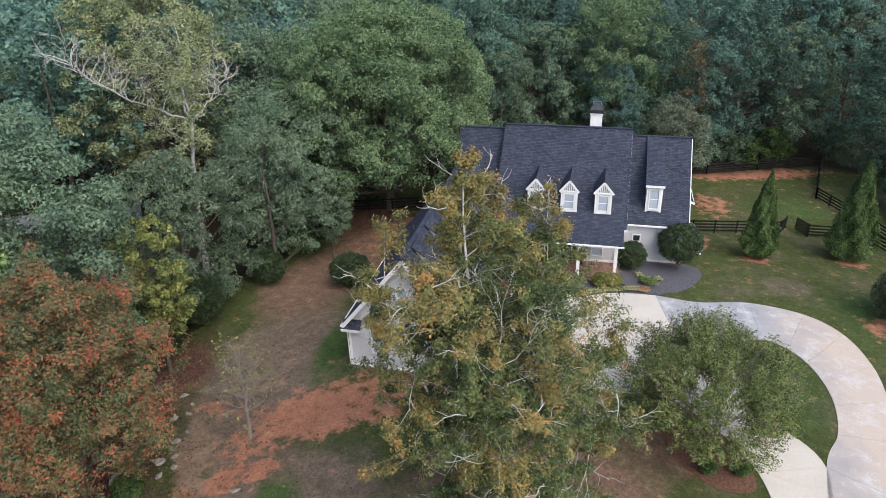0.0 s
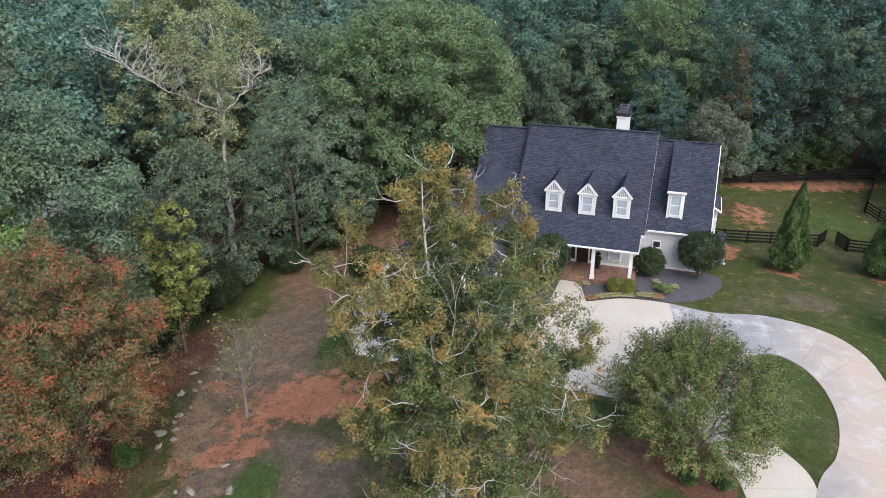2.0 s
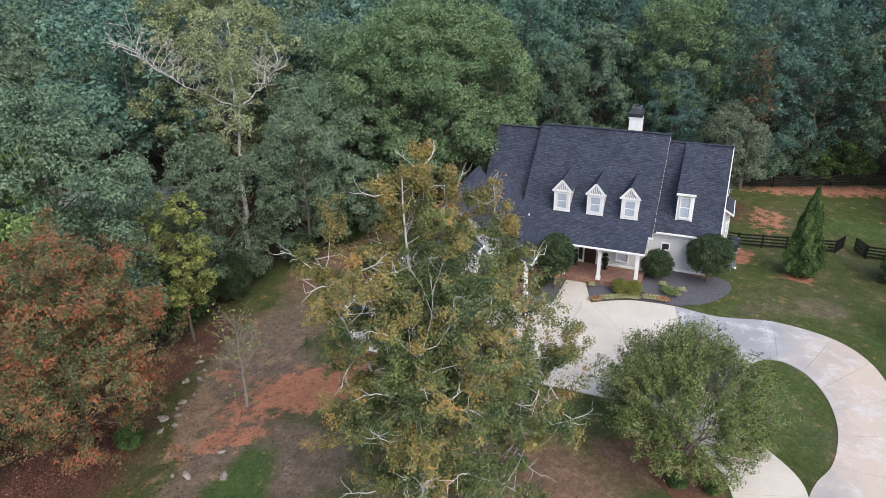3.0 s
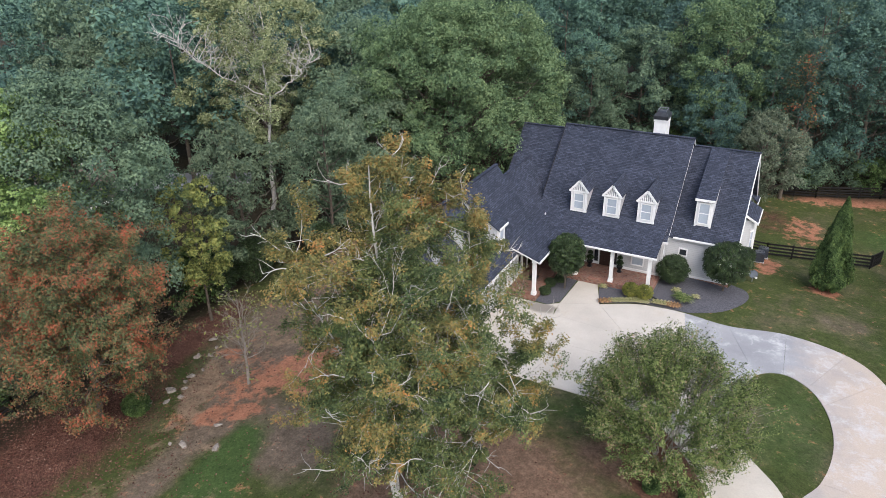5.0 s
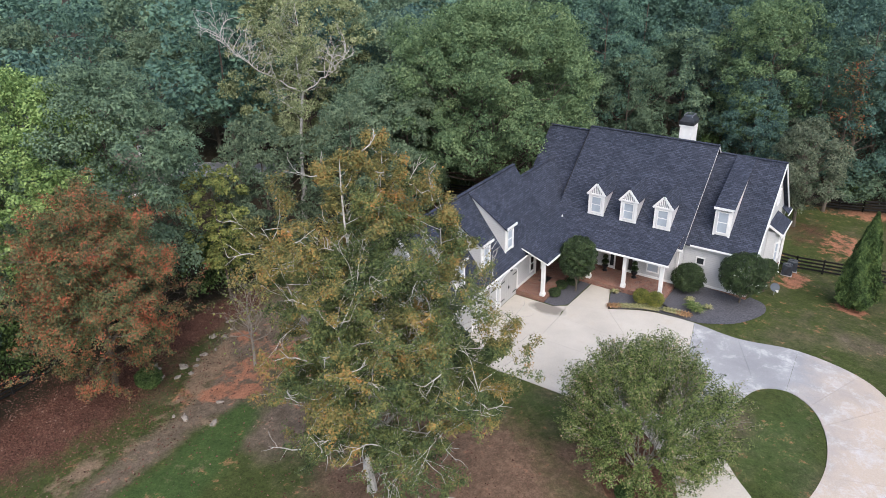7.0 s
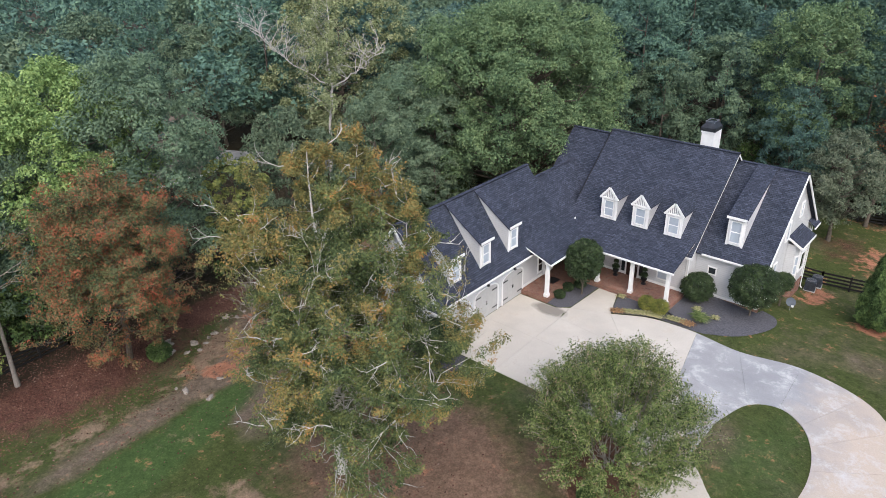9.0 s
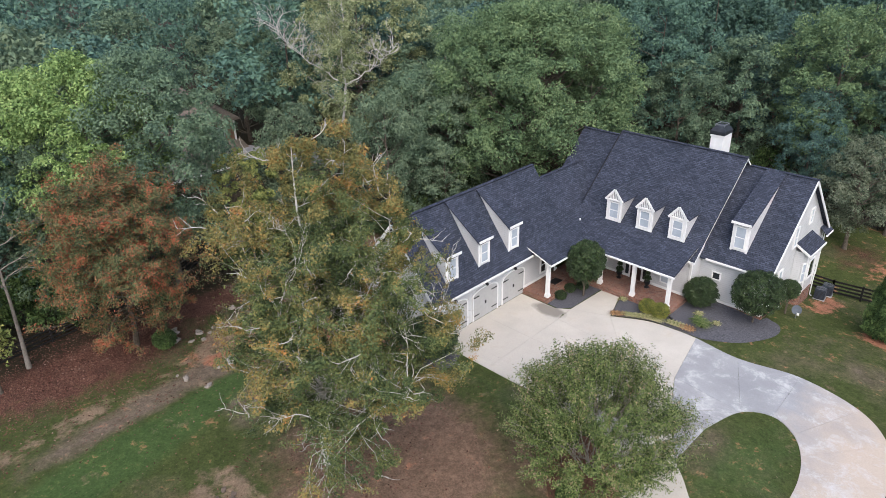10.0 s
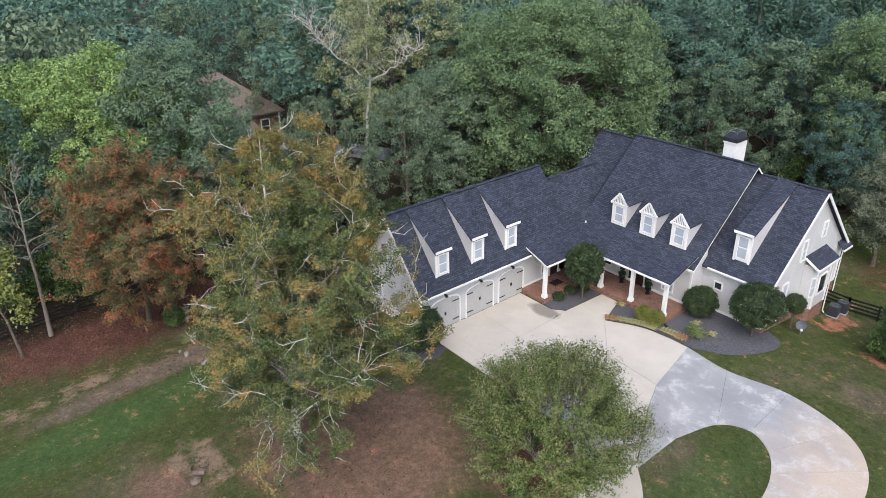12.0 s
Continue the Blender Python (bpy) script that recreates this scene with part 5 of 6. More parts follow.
def wild(x, y):
    """Whether trees may stand here: outside the yard, the neighbour's clearing and the ground behind the camera."""
    if y < -50.5 + (28 - x) * 0.11 or x > 9 + (y + 53) * 0.337:
        return False
    if x > -23 and y < 19:
        return False
    if -31 < x and y < -24:
        return False
    if x > -9 and y < 27 + 0.42 * max(0, x - 8):
        return False
    u = ((x + 24) * -20 + (y + 19) * 10.5) / 22.6
    v = ((x + 24) * 10.5 + (y + 19) * 20) / 22.6
    if -3 < u < 40 and abs(v) < 4.8:
        return False
    u = ((x + 25.5) * -39 + (y + 22.9) * 29.7) / 49
    v = ((x + 25.5) * 29.7 + (y + 22.9) * 39) / 49
    if -3 < u < 46 and abs(v) < 4.6:
        return False
    return not (-64 < x < -40 and -20 < y < -6 or -78 < x < -56 and -17 < y < 6)


for _ in range(9000):
    x, y = wood_rng.uniform(-90, 55), wood_rng.uniform(-50, 78)
    if wild(x, y) and all((x - a) ** 2 + (y - b) ** 2 > (r * 0.5 + 4.3) ** 2 for a, b, r in placed):
        near = math.hypot(x + 5, y + 5) < 38
        plant(EDGE if near else BACK, x, y, wood_rng.uniform(0.8, 1.12))
        placed.append((x, y, 6.4))
    if len(placed) > 270:
        break
for ob in EDGE + BACK:
    for o in (*ob.children_recursive, ob):
        bpy.data.objects.remove(o)


def distant_woods():
    """The woods beyond, too far to tell tree from tree."""
    rng = np.random.default_rng(70)
    parts = []
    for _ in range(1700):
        x, y = rng.uniform(-190, 110), rng.uniform(-60, 165)
        if -92 < x < 57 and y < 76 or math.hypot(x - 15, y + 48) > 185:
            continue
        if y < -52 + (28 - x) * 0.11 or x > 20 + (y + 53) * 0.36:
            continue
        r, h = rng.uniform(3.0, 5.2), rng.uniform(15, 21)
        n = 170
        d = rng.normal(0, 1, (n, 3))
        d[:, 2] = np.abs(d[:, 2]) * 1.1 - 0.25
        d = unit(d)
        c = d * np.array((r, r, r * 0.9)) * rng.uniform(0.75, 1.1, (n, 1)) + np.array((x, y, gz(x, y) + h - r))
        parts.append(leaf_cards(c, d + np.array((0, 0, 0.4)), 0.62, rng, 3))
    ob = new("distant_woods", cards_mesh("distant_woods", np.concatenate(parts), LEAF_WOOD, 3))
    return tagged(ob, "unbroken green deciduous woods in the distance", "woods", kind="stuff")


distant_woods()


# ---- beds, shrubs and small things ----
def drape(name, outline, mat, lift, label, category):
    """A flat bed laid over the ground inside an outline."""
    bm = bmesh.new()
    bm.faces.new([bm.verts.new((x, y, 0)) for x, y in outline])
    bmesh.ops.triangulate(bm, faces=bm.faces[:])
    bmesh.ops.subdivide_edges(bm, edges=bm.edges[:], cuts=4, use_grid_fill=True)
    for v in bm.verts:
        v.co.z = gz(v.co.x, v.co.y) + lift
    bmesh.ops.recalc_face_normals(bm, faces=bm.faces[:])
    me = bpy.data.meshes.new(name)
    bm.to_mesh(me)
    bm.free()
    me.materials.append(mat)
    return tagged(new(name, me), label, category, kind="structure")


def outline(pts, per=5):
    return [(p.x, p.y) for p in curve(pts, per)]


front_edge = outline([(1.2, -5.86), (3.6, -4.66), (5.6, -4.36), (7.2, -4.3), (8.1, -3.95), (9.6, -2.9), (10.7, -1.2), (11.1, 0.4), (10.7, 1.7), (9.6, 2.2)])
drape("planting_bed", front_edge + [(9.42, 1.36), (4.4, 1.36), (4.4, -3.04), (0.35, -3.06)], GRAVEL, 0.045, "dark slate gravel bed along the porch", "planting bed")
drape("planting_bed", [(-3.28, -3.07), (-1.45, -3.07), (-1.55, -6.9), (-2.3, -7.65), (-3.28, -7.6)], GRAVEL, 0.045, "dark slate gravel bed between porch and walk", "planting bed")
drape("planting_bed", outline([(-3.6, -17.05), (-3.1, -18.6), (-4.3, -20.0), (-6.6, -19.8), (-7.6, -18.4), (-7.4, -17.65)], 4), GRAVEL, 0.04, "gravel bed with a stone edge at the garage corner", "planting bed")
drape("planting_bed", outline([(6.6, -18.4), (9.0, -17.9), (11.2, -21.4), (11.6, -23.6), (9.6, -24.0), (7.4, -22.0), (6.6, -18.4)], 4)[:-1], MULCH, 0.03, "brown mulch bed under the crepe myrtle", "planting bed")


def shrub(name, at, rx, rz, leaf_mat, leaves, leaf_size, seed, trunk=0.0, lumps=75, blossoms=0, **tags):
    """A clipped or round shrub of small leaves, on a stem where it has one."""
    rng = np.random.default_rng(seed)
    n = int(leaves * 2.2)
    L = []
    for k in range(lumps):
        z = 1 - 1.9 * (k + 0.5) / lumps
        w = math.sqrt(max(0.02, 1 - z * z))
        a = k * 2.39996
        L.append((rx * 0.8 * w * math.cos(a), rx * 0.8 * w * math.sin(a), trunk + rz + rz * 0.8 * z, rx * rng.uniform(0.18, 0.28), rz / rx))
    c, d = lobe_leaves(L, n, rng, 0.4)
    c[:, 2] = np.maximum(c[:, 2], 0.02 + trunk * 0.6)
    t = thing(name, at, **tags)
    crown = new("crown", cards_mesh("crown", leaf_cards(c, d, leaf_size * 0.62, rng, 3, loose=0.45), leaf_mat, 3))
    crown.parent = t
    if blossoms:
        c, d = lobe_leaves(L, blossoms, rng, 0.02)
        c[:, 2] = np.maximum(c[:, 2], 0.1 + trunk * 0.6)
        fl = new("blossom", cards_mesh("blossom", leaf_cards(c * np.array((1.01, 1.01, 1.01)), d, 0.055, rng, 4, long=1.0, loose=0.2), WHITE))
        fl.parent = t
    v, f = [], []
    core = Vector((0, 0, trunk + rz))
    tube(v, f, [(0, 0, -0.15), (0.02, 0, trunk * 0.6 + 0.05), core], [0.09, 0.075, 0.03], 6)
    for k in range(9):
        a = k * 2.39996
        tube(v, f, [(0, 0, trunk * 0.7), (rx * 0.6 * math.cos(a), rx * 0.6 * math.sin(a), trunk + rz * rng.uniform(0.7, 1.5))], [0.04, 0.012], 4)
    st = new("stem", mesh_of("stem", v, f, [BARK]))
    st.parent = t
    return t


shrub("holly_shrub", standing(5.35, -0.15), 1.28, 1.2, LEAF_GLOSSY, 9000, 0.10, 80, label="dark green clipped round holly by the porch", category="shrub")
shrub("camellia_shrub", standing(9.15, 0.55), 1.85, 1.75, LEAF_GLOSSY, 15000, 0.12, 81, 0.7, blossoms=90, label="large glossy round camellia dotted with pale blossoms", category="shrub")
shrub("magnolia_shrub", standing(-1.95, -4.75), 1.5, 1.75, LEAF_GLOSSY, 13000, 0.13, 82, 1.2, label="clipped evergreen standard tree beside the front walk", category="tree")
shrub("camellia_shrub", standing(-4.9, -18.4), 1.75, 1.55, LEAF_GLOSSY, 13000, 0.12, 83, label="large dark evergreen shrub at the garage corner", category="shrub")
shrub("evergreen_shrub", standing(-7.0, -18.6), 0.9, 0.8, LEAF_GLOSSY, 5000, 0.11, 84, label="dark evergreen shrub against the garage gable", category="shrub")
shrub("ball_topiary", standing(10.15, 4.35), 0.78, 0.8, LEAF_GLOSSY, 5000, 0.09, 85, 1.3, label="small ball-clipped topiary on a forked stem", category="shrub")
shrub("evergreen_shrub", standing(-17.3, -5.6), 1.7, 1.3, LEAF_GLOSSY, 9000, 0.14, 86, label="spreading dark evergreen shrub on the lawn", category="shrub")
for k, (x, y, r, h) in enumerate(((-26.6, -13.2, 1.7, 2.1), (-28.0, -15.6, 1.5, 1.9), (-30.0, -16.2, 1.5, 2.3), (-24.2, -6.4, 1.4, 1.5))):
    shrub("evergreen_shrub", standing(x, y), r, h, LEAF_GLOSSY, 6500, 0.14, 200 + k, label="dark evergreen bush at the edge of the woods", category="shrub")
for k, (x, y) in enumerate(((-3.0, -6.3), (-2.6, -3.9), (-3.1, -4.9))):
    shrub("low_shrub", standing(x, y), 0.5, 0.36, LEAF_GLOSSY, 1800, 0.09, 90 + k, label="low dark green shrub in the gravel bed", category="shrub", group="low shrubs")
BOX = foliage("yellow_box_leaves", [(0.15, (0.040, 0.050, 0.012)), (0.5, (0.085, 0.092, 0.018)), (0.9, (0.150, 0.145, 0.030))], 2.0)
shrub("golden_shrub", standing(3.0, -3.75), 0.66, 0.6, BOX, 4200, 0.07, 94, label="golden-green clipped ball beside the porch", category="shrub", group="golden shrubs")
shrub("golden_shrub", standing(4.05, -3.72), 0.7, 0.62, BOX, 4200, 0.07, 95, label="golden-green clipped ball beside the porch", category="shrub", group="golden shrubs")
for k, (x, y, r) in enumerate(((9.2, -22.9, 0.5), (10.95, -22.6, 0.48), (6.9, -19.6, 0.7), (24.9, -3.6, 2.5), (-21.6, -29.8, 0.9))):
    shrub("round_shrub", standing(x, y), r, r * 0.85, LEAF_CYPRESS if r < 1 else LEAF_GLOSSY, int(5000 * max(0.6, r)), 0.10 + 0.03 * (r > 1), 96 + k, label="green rounded shrub in the yard", category="shrub")


def cypress(at, height, rad, seed):
    rng = np.random.default_rng(seed)
    n = 42000
    t = rng.random(n) ** 0.75
    a = rng.uniform(0, 2 * math.pi, n)
    ridge = 0.92 + 0.13 * np.sin(a * 5 + t * 9) + 0.10 * np.sin(a * 9 - t * 21) + rng.normal(0, 0.06, n)
    r = rad * np.where(t < 0.12, 0.55 + 3.75 * t, np.power(1 - (t - 0.12) / 0.88, 0.8)) * ridge * (1 - 0.35 * rng.random(n) ** 2)
    c = np.stack([r * np.cos(a), r * np.sin(a), 0.25 + t * (height - 0.25)], 1)
    d = np.stack([np.cos(a), np.sin(a), 0.55 * np.ones(n)], 1)
    tree = thing("cypress_tree", at, label="dense green conical evergreen in a ring of bare clay", category="tree", group="cypress trees")
    crown = new("crown", cards_mesh("crown", leaf_cards(c, d, 0.09, rng, 3, long=2.2, loose=0.45, hang=-1.5), LEAF_CYPRESS, 3))
    crown.parent = tree
    v, f = [], []
    tube(v, f, [(0, 0, -0.3), (0, 0, height * 0.5), (0, 0, height * 0.95)], [0.16, 0.1, 0.02], 6)
    st = new("trunk", mesh_of("trunk", v, f, [BARK]))
    st.parent = tree


cypress(standing(16.4, 6.4), 8.1, 1.6, 110)
cypress(standing(24.4, 8.6), 9.2, 2.1, 111)


def clump(seed, blades, reach, high, mat):
    """Arching blades from one root."""
    rng = np.random.default_rng(seed)
    v, f = [], []
    for k in range(blades):
        a, w = rng.uniform(0, 2 * math.pi), rng.uniform(0.4, 1.0)
        side = Vector((-math.sin(a), math.cos(a), 0)) * 0.03
        out = Vector((math.cos(a), math.sin(a), 0))
        base = len(v)
        for t in (0.0, 0.45, 0.8, 1.0):
            p = out * reach * w * t + Vector((0, 0, high * (1.6 * t - 1.15 * t * t) * rng.uniform(0.9, 1.1)))
            s = side * (1.2 - 0.9 * t)
            v += [p - s, p + s]
        f += [(base + i, base + i + 1, base + i + 3, base + i + 2) for i in (0, 2, 4)]
    return mesh_of("leaf_tuft", v, f, [mat])


STRAW = foliage("variegated_grass_blades", [(0.15, (0.075, 0.090, 0.024)), (0.5, (0.150, 0.150, 0.055)), (0.9, (0.250, 0.210, 0.110))], 3.0)
RUST = foliage("bronzed_grass_blades", [(0.15, (0.080, 0.045, 0.018)), (0.5, (0.150, 0.085, 0.035)), (0.9, (0.230, 0.160, 0.060))], 3.0)
GREEN_BLADE = foliage("green_grass_blades", [(0.15, (0.030, 0.050, 0.012)), (0.5, (0.062, 0.086, 0.022)), (0.9, (0.130, 0.135, 0.050))], 3.0)


def tuft(at, mesh, label):
    t = thing("grass_clump", at, label=label, category="ornamental grass", group="edging grasses")
    ob = new("leaf_tuft", mesh)
    ob.parent = t


edge = curve([(1.35, -5.55), (3.4, -4.5), (4.3, -4.3)], 6)
low_mesh, rust_mesh, big_mesh = clump(120, 110, 0.5, 0.5, STRAW), clump(121, 110, 0.5, 0.5, RUST), clump(122, 200, 0.8, 0.85, GREEN_BLADE)
for k, p in enumerate(edge[::1]):
    tuft(standing(p.x, p.y), rust_mesh if k < 2 else low_mesh, "low arching variegated grass edging the driveway")
for k, p in enumerate(curve([(5.0, -4.0), (5.8, -3.9), (6.5, -3.85)], 3)):
    tuft(standing(p.x, p.y), rust_mesh if k > 3 else low_mesh, "low bronzed grass edging the driveway")
for x, y, m in ((6.9, -2.9, big_mesh), (7.5, -1.9, low_mesh), (6.0, -1.5, low_mesh), (6.5, -2.6, big_mesh), (0.75, -3.4, low_mesh)):
    tuft(standing(x, y), m, "arching clump of green and straw grass")


# rocks
def rock_mesh(seed, sx, sy, sz):
    bm = bmesh.new()
    bmesh.ops.create_icosphere(bm, subdivisions=2, radius=1.0)
    for v in bm.verts:
        k = 1 + 0.7 * noise.noise(v.co * 1.1 + Vector((seed * 7.1, 0, 0))) + 0.3 * noise.noise(v.co * 2.6 + Vector((0, seed, 0)))
        v.co = Vector((v.co.x * sx, v.co.y * sy, v.co.z * sz)) * k
    return bm


rock_rng = random.Random(8)
SPOTS = [(-23.1, -28.7, 1.15), (-22.7, -23.6, 0.6), (-22.0, -23.1, 0.4), (-21.4, -25.5, 0.55), (-21.3, -26.1, 0.45), (-21.5, -27.2, 0.75), (-20.4, -27.4, 0.4), (-20.8, -26.6, 0.35), (-15.8, -28.6, 0.35), (-16.5, -30.8, 0.5), (-14.3, -30.3, 0.45), (-21.9, -29.1, 0.8), (-22.3, -22.2, 0.3), (-23.3, -21.5, 0.4), (-21.2, -24.6, 0.3), (-20.9, -28.2, 0.4), (-17.4, -31.0, 0.3), (-3.7, -34.9, 0.5), (-4.3, -35.2, 0.35), (-3.2, -35.3, 0.55), (-4.0, -34.4, 0.3), (-4.7, -34.6, 0.28)]
SPOTS += [(-7.5 + 0.36 * k, -19.0 - 1.1 * math.sin(k * 0.32), 0.2) for k in range(9)]
for k, (x, y, r) in enumerate(SPOTS):
    r *= 0.72 if x < -10 else 1.0
    me = bpy.data.meshes.new("rock")
    bm = rock_mesh(k, r * 0.75 * rock_rng.uniform(0.8, 1.4), r * 0.75 * rock_rng.uniform(0.5, 0.8), r * rock_rng.uniform(0.3, 0.5))
    bm.to_mesh(me)
    bm.free()
    me.materials.append(PALE_ROCK if x < -10 else ROCK)
    ob = tagged(new("rock", me), "pale weathered rock half sunk in the dry yard" if x < -10 else "weathered brown rock lying on the ground", "rock", "field rocks")
    ob.matrix_world = pose(x, y, gz(x, y) + r * 0.12, 0, 0, rock_rng.uniform(0, 360))


# fences
def fence(pts, rails=4, height=1.25, gap=2.4, label="black-painted four-rail board fence"):
    f = thing("fence", label=label, category="fence")
    for (xa, ya), (xb, yb) in zip(pts, pts[1:]):
        w = math.hypot(xb - xa, yb - ya)
        n = max(1, round(w / gap))
        last = None
        for k in range(n + 1):
            x, y = xa + (xb - xa) * k / n, ya + (yb - ya) * k / n
            z = gz(x, y)
            part("post", boxed(x - 0.07, x + 0.07, y - 0.07, y + 0.07, z - 0.4, z + height + 0.08), FENCE, f)
            if last:
                for r in range(rails):
                    q = height * (r + 0.75) / rails
                    part("rail", beam(bmesh.new(), (last[0], last[1], last[2] + q), (x, y, z + q), 0.04, 0.15), FENCE, f)
            last = (x, y, z)
    return f


fence([(9.6, 11.0), (11.4, 11.2), (19.6, 13.1)])
fence([(22.1, 13.0), (25.2, 13.3), (27.6, 12.6), (31.5, 5.0)])
fence([(25.5, 24.5), (27.9, 18.0), (29.5, 13.0)])
fence([(25.5, 24.5), (28.6, 36.4)])
fence([(6.0, 26.5), (14.6, 29.7), (20.8, 33.0), (28.6, 36.4)])
fence([(-31.0, 8.6), (-13.2, 10.2)])
fence([(-33.6, -20.5), (-31.6, -24.5), (-29.8, -33.0), (-29.2, -41.5)])


def gate(x, y, turn):
    z = gz(x, y)
    g = thing("gate_leaf", (x, y, z), turn, label="open black gate leaf of dense mesh", category="gate", group="gate leaves")
    bm = bmesh.new()
    for a, b in (((0, 0, 0.1), (0, 0, 1.35)), ((1.5, 0, 0.1), (1.5, 0, 1.35))):
        beam(bm, a, b, 0.07, 0.07, (0, 1, 0))
    for z0 in (0.12, 0.7, 1.33):
        beam(bm, (0, 0, z0), (1.5, 0, z0), 0.06, 0.06)
    part("gate_frame", bm, FENCE, g)
    for k in range(1, 15):
        part("bar", beam(bmesh.new(), (0.1 * k, 0, 0.12), (0.1 * k, 0, 1.33), 0.05, 0.03, (0, 1, 0)), FENCE, g)


gate(19.7, 13.15, 62)
gate(22.0, 13.05, 118)


# things by the gable wall
def air_conditioner(x, y, s, h):
    z = gz(x, y)
    a = thing("air_conditioner", (x, y, z), 8, label="dark blue-grey outdoor air-conditioning unit on a pad", category="air conditioner", group="air conditioners")
    bm = boxed(-s, s, -s, s, 0.06, h)
    bmesh.ops.bevel(bm, geom=bm.edges[:], offset=0.05, segments=2, affect="EDGES")
    part("casing", bm, AC_BLUE, a)
    part("pad", boxed(-s - 0.04, s + 0.04, -s - 0.04, s + 0.04, -0.2, 0.06), GREY_CONCRETE, a)
    bm = bmesh.new()
    for r in (0.12, 0.2, 0.28, 0.35):
        pts = [(r * math.cos(t * math.pi / 8), r * math.sin(t * math.pi / 8), h + 0.02) for t in range(17)]
        for p, q in zip(pts, pts[1:]):
            beam(bm, p, q, 0.02, 0.02)
    part("fan_guard", bm, METAL, a)
    for k in range(7):
        for d in (-1, 1):
            part("louvre", boxed(-s * 0.9, s * 0.9, d * (s + 0.005) - 0.008, d * (s + 0.005) + 0.008, 0.15 + k * 0.1, 0.18 + k * 0.1), DARK_METAL, a)


air_conditioner(10.95, 9.75, 0.40, 0.9)
air_conditioner(11.15, 10.85, 0.40, 0.9)


def dish():
    x, y = 10.95, 4.3
    d = thing("satellite_dish", (x, y, gz(x, y)), label="grey satellite dish on a short mast", category="satellite dish")
    part("mast", beam(bmesh.new(), (0, 0, -0.2), (0, 0, 0.6), 0.06, 0.06, (1, 0, 0)), METAL, d)
    bm = bmesh.new()
    rings = []
    for k in range(6):
        r = 0.36 * k / 5
        rings.append([bm.verts.new((r * math.cos(a * math.pi / 10), r * math.sin(a * math.pi / 10), 0.35 * r * r)) for a in range(20)] if k else [bm.verts.new((0, 0, 0))])
    for a in range(20):
        bm.faces.new((rings[0][0], rings[1][a], rings[1][(a + 1) % 20]))
    for r, s in zip(rings[1:], rings[2:]):
        for a in range(20):
            bm.faces.new((r[a], s[a], s[(a + 1) % 20], r[(a + 1) % 20]))
    bmesh.ops.solidify(bm, geom=bm.faces[:], thickness=0.015)
    bmesh.ops.transform(bm, matrix=pose(0, -0.1, 0.75, 55, 0, 25), verts=bm.verts[:])
    part("reflector", bm, DISH_GREY, d)
    part("feed_arm", beam(bmesh.new(), (0.05, -0.15, 0.55), (0.28, -0.62, 0.72), 0.03, 0.03), WHITE, d)
    part("feed_horn", boxed(0.22, 0.36, -0.70, -0.58, 0.66, 0.80), WHITE, d)


dish()


def urn(x, y):
    u = thing("topiary_urn", (x, y, 0.37), label="tiered topiary in a dark urn on the porch", category="planter", group="porch planters")
    bm = bmesh.new()
    rings = [[bm.verts.new((r * math.cos(a * math.pi / 6), r * math.sin(a * math.pi / 6), z)) for a in range(12)] for r, z in ((0.2, 0), (0.2, 0.06), (0.09, 0.14), (0.12, 0.22), (0.24, 0.42), (0.26, 0.5), (0.2, 0.5))]
    for r, s in zip(rings, rings[1:]):
        for a in range(12):
            bm.faces.new((r[a], r[(a + 1) % 12], s[(a + 1) % 12], s[a]))
    bm.faces.new(rings[-1])
    part("urn", bm, BLACK, u)
    rng = np.random.default_rng(130)
    c, d = lobe_leaves([(0, 0, 0.78, 0.28, 0.9), (0, 0, 1.25, 0.2, 0.9)], 1500, rng)
    ob = new("topiary_crown", cards_mesh("topiary_crown", leaf_cards(c, d, 0.06, rng), LEAF_GLOSSY))
    ob.parent = u


urn(-1.14, -0.95)
urn(1.31, -0.9)
tagged(part("door_mat", boxed(-4.9, -4.2, -5.35, -4.35, 0.365, 0.385), BLACK), "black door mat on the brick porch", "door mat")
tagged(part("downspout_extension", beam(bmesh.new(), (4.5, -3.2, gz(4.5, -3.2) + 0.1), (5.6, -3.7, gz(5.6, -3.7) + 0.1), 0.1, 0.08), BLACK), "black plastic downspout extension on the gravel", "drain pipe")


# neighbour's house among the trees
nb = thing("neighbouring_house", (-7.1, 13.7, -8.3), label="brown brick house with tan shingle roofs among trees", category="house")


def nb_part(name, pts, off, mat):
    return part(name, prism(bmesh.new(), pts, off), mat, nb)


NZ = -4.5
part("wall", boxed(-60, -46, -21, -8.4, NZ, 7.2), TAN_BRICK, nb)
part("wall", boxed(-46.02, -40.3, -22, -12.0, NZ, 3.9), TAN_BRICK, nb)
nb_part("roof", [(-45.4, -7.9, 7.2), (-45.4, -21.6, 7.2), (-50.5, -15.5, 11.4), (-50.5, -13.0, 11.4)], (0, 0, -0.2), TAN_ROOF)
nb_part("roof", [(-45.4, -7.9, 7.2), (-50.5, -13.0, 11.4), (-55.5, -13.0, 11.4), (-60.6, -7.9, 7.2)], (0, 0, -0.2), TAN_ROOF)
nb_part("roof", [(-45.4, -21.6, 7.2), (-60.6, -21.6, 7.2), (-55.5, -15.5, 11.4), (-50.5, -15.5, 11.4)], (0, 0, -0.2), TAN_ROOF)
nb_part("roof", [(-39.9, -22.4, 4.1), (-39.9, -11.6, 4.1), (-46.0, -11.6, 6.6), (-46.0, -22.4, 6.6)], (0, 0, -0.2), TAN_ROOF)
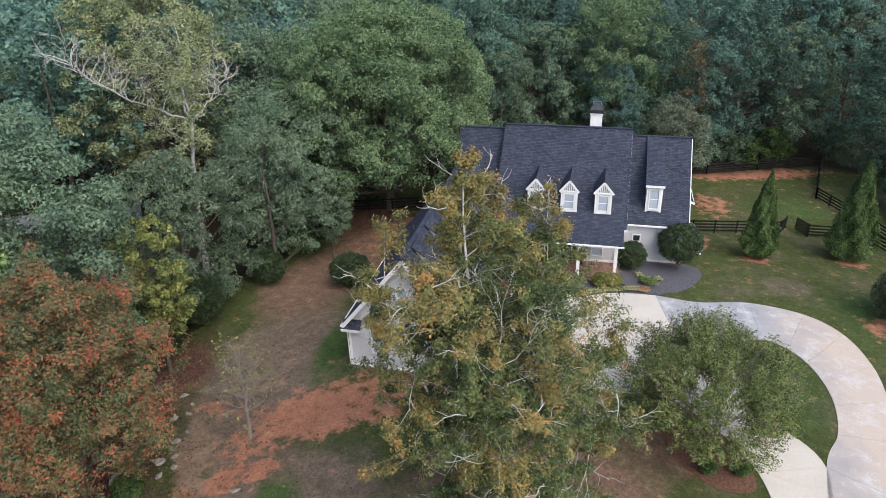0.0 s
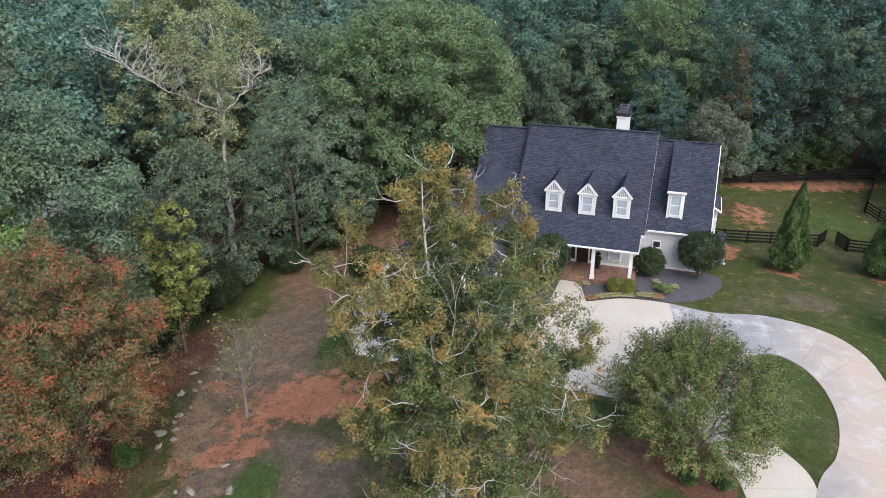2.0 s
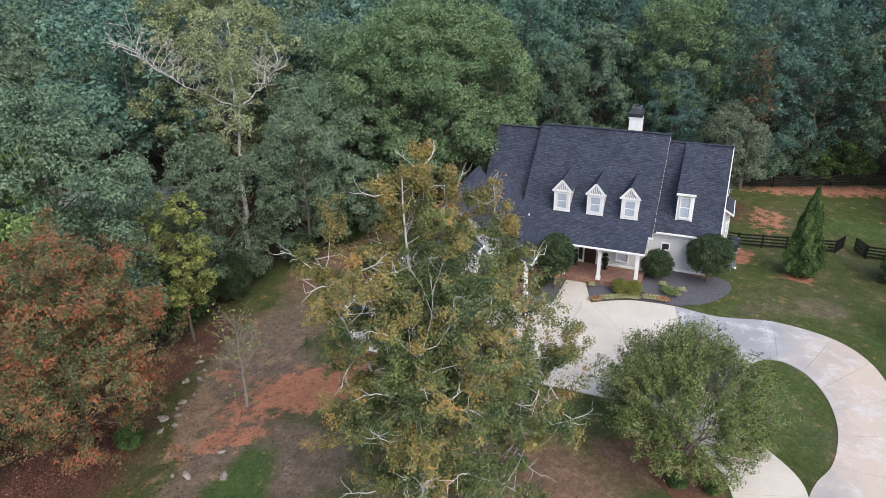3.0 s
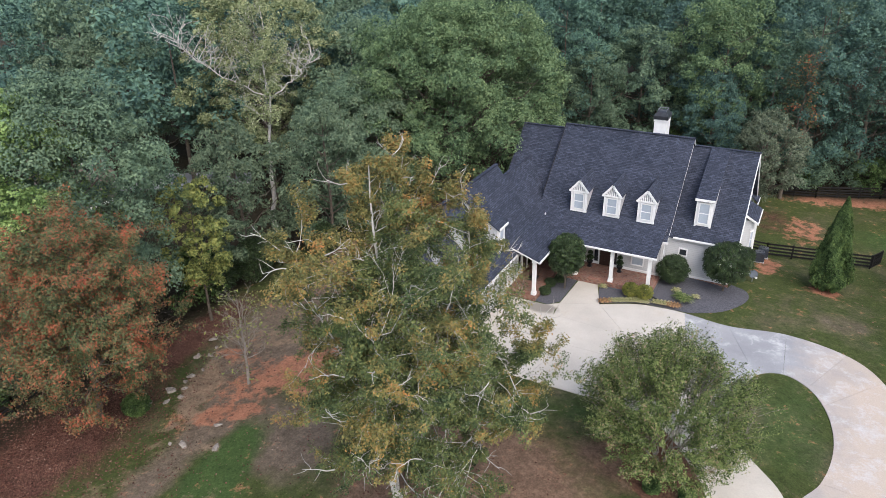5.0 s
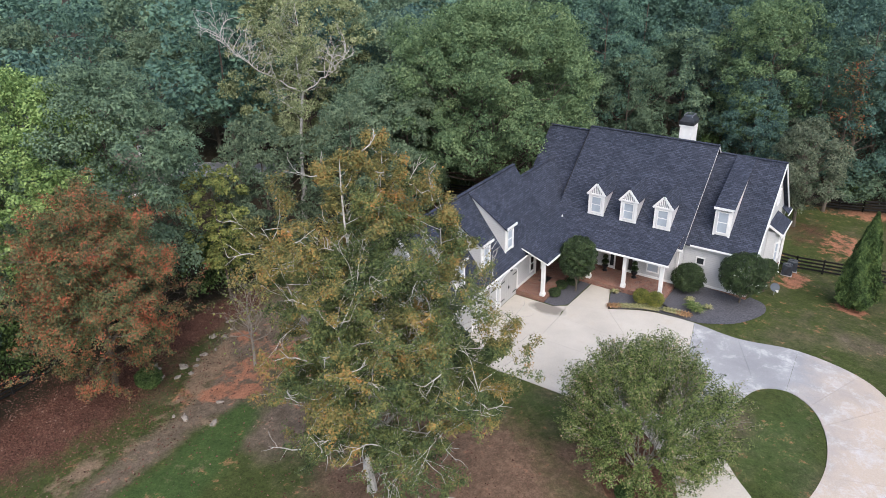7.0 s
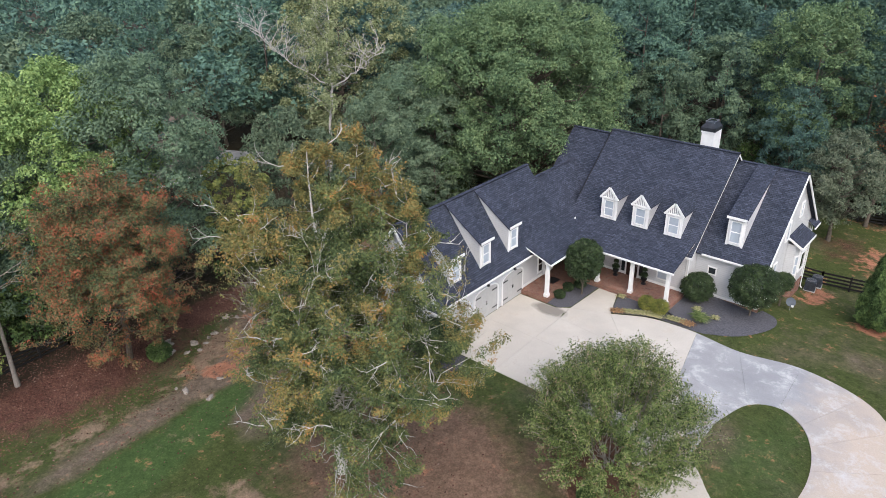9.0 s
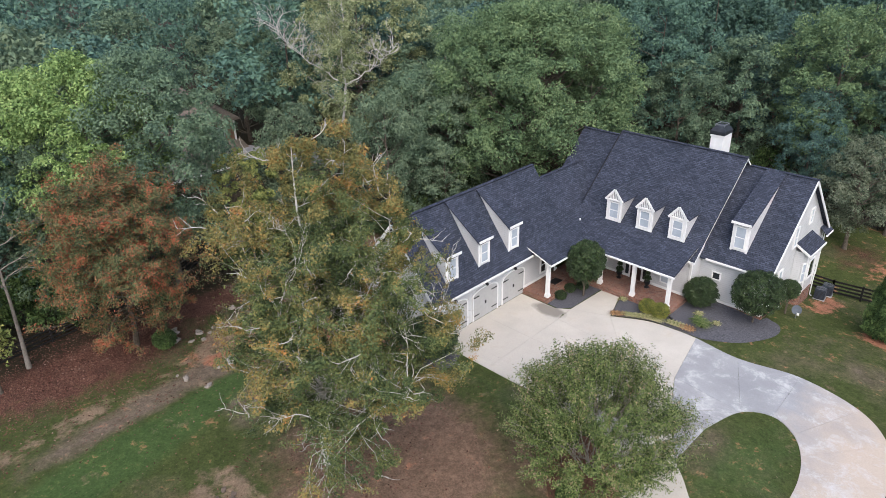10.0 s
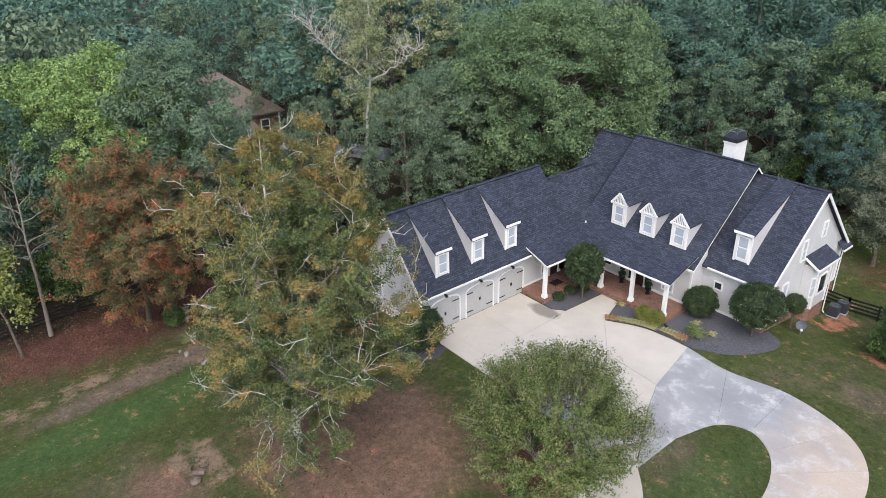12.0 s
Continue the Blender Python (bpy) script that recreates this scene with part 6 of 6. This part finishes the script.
nb_part("porch_roof", [(-44.0, -11.4, 3.6), (-44.0, -7.6, 3.6), (-46.0, -7.8, 4.7), (-46.0, -11.4, 4.7)], (0, 0, -0.15), TAN_ROOF)
part("gutter", beam(bmesh.new(), (-39.85, -22.4, 4.0), (-39.85, -11.6, 4.0), 0.15, 0.2), WHITE, nb)
part("gutter", beam(bmesh.new(), (-43.95, -11.4, 3.5), (-43.95, -7.6, 3.5), 0.12, 0.18), WHITE, nb)
part("corner_board", boxed(-46.0, -45.9, -8.5, -8.3, 4.0, 7.2), WHITE, nb)
nb.scale = (1.3, 1.3, 1.3)
for y, z in ((-10.2, 5.6), (-9.6, 2.2), (-13.5, 5.9)):
    w = part("window", boxed(-45.99, -45.9, y - 0.55, y + 0.55, z - 0.85, z + 0.85), WHITE, nb)
    part("pane", boxed(-45.9, -45.88, y - 0.42, y + 0.42, z - 0.72, z - 0.03), glass, w)
    part("pane", boxed(-45.9, -45.88, y - 0.42, y + 0.42, z + 0.03, z + 0.72), glass, w)
drape("neighbour_drive", [(-66, 4), (-50, 12), (-47, 8), (-62, -1)], GREY_CONCRETE, 0.1, "pale concrete drive of the neighbouring house", "driveway")


# undergrowth along the woods
under = []
for k in range(3):
    rng = np.random.default_rng(140 + k)
    L = crown_lobes(rng, 0.4, 3.6 + k * 0.7, 1.9 + 0.3 * k, 26, 0.75, "round")
    c, d = lobe_leaves(L, 3600, rng, 0.25)
    under.append(cards_mesh("undergrowth", leaf_cards(c, d, 0.16, rng, 3), (LEAF_GREY, LEAF_CYPRESS, LEAF_GREY)[k], 3))
edge_rng = random.Random(9)
for pts in ([(-19.5, 14), (-25, 9), (-24, 0), (-27.5, -7), (-28, -14), (-28.5, -20)], [(-33.5, -25), (-32.5, -33), (-33.5, -42)], [(-14, 20), (-6, 25), (4, 28), (13, 31.5), (21, 36), (29, 39), (33, 34), (33, 24), (35, 14)]):
    for (xa, ya), (xb, yb) in zip(pts, pts[1:]):
        n = max(1, round(math.hypot(xb - xa, yb - ya) / 3.0))
        for k in range(n):
            t = (k + edge_rng.random()) / n
            x, y = xa + (xb - xa) * t + edge_rng.uniform(-1.2, 1.2), ya + (yb - ya) * t + edge_rng.uniform(-1.2, 1.2)
            ob = tagged(new("undergrowth_shrub", edge_rng.choice(under)), "dark green undergrowth shrub at the edge of the woods", "shrub", "undergrowth")
            s = edge_rng.uniform(0.6, 1.25)
            ob.matrix_world = pose(x, y, gz(x, y) - 0.1, 0, 0, edge_rng.uniform(0, 360)) @ Matrix.Diagonal((s, s, s * edge_rng.uniform(0.8, 1.3), 1))


def fallen_leaves():
    rng = np.random.default_rng(150)
    pts = []
    for cx, cy, sx, sy, n in ((-25, -34, 4.0, 6.5, 9000), (-15, -30, 6, 8, 700), (-1, -29, 5, 4.5, 900), (22, 6, 6, 5, 150)):
        pts.append(np.stack([rng.normal(cx, sx, n), rng.normal(cy, sy, n)], 1))
    p = np.concatenate(pts)
    p = p[~((p[:, 0] > 5) & (p[:, 1] < 0))]
    p = p[~((p[:, 0] > -13.5) & (p[:, 0] < 10.6) & (p[:, 1] > -18) & (p[:, 1] < 13))]
    c = np.stack([p[:, 0], p[:, 1], ground_z(p[:, 0], p[:, 1]) + 0.07], 1)
    up = np.zeros_like(c) + np.array((0, 0, 1.0))
    mat = foliage("fallen_leaves", [(0.15, (0.022, 0.010, 0.006)), (0.5, (0.060, 0.026, 0.015)), (0.8, (0.105, 0.060, 0.034)), (0.95, (0.17, 0.13, 0.085))], 0.5, 0.1, clump=6.0)
    ob = new("fallen_leaves", cards_mesh("fallen_leaves", leaf_cards(c, up, 0.085, rng, 4, loose=0.25), mat))
    return tagged(ob, "red and brown leaves strewn over the ground", "leaf litter", kind="stuff")


fallen_leaves()
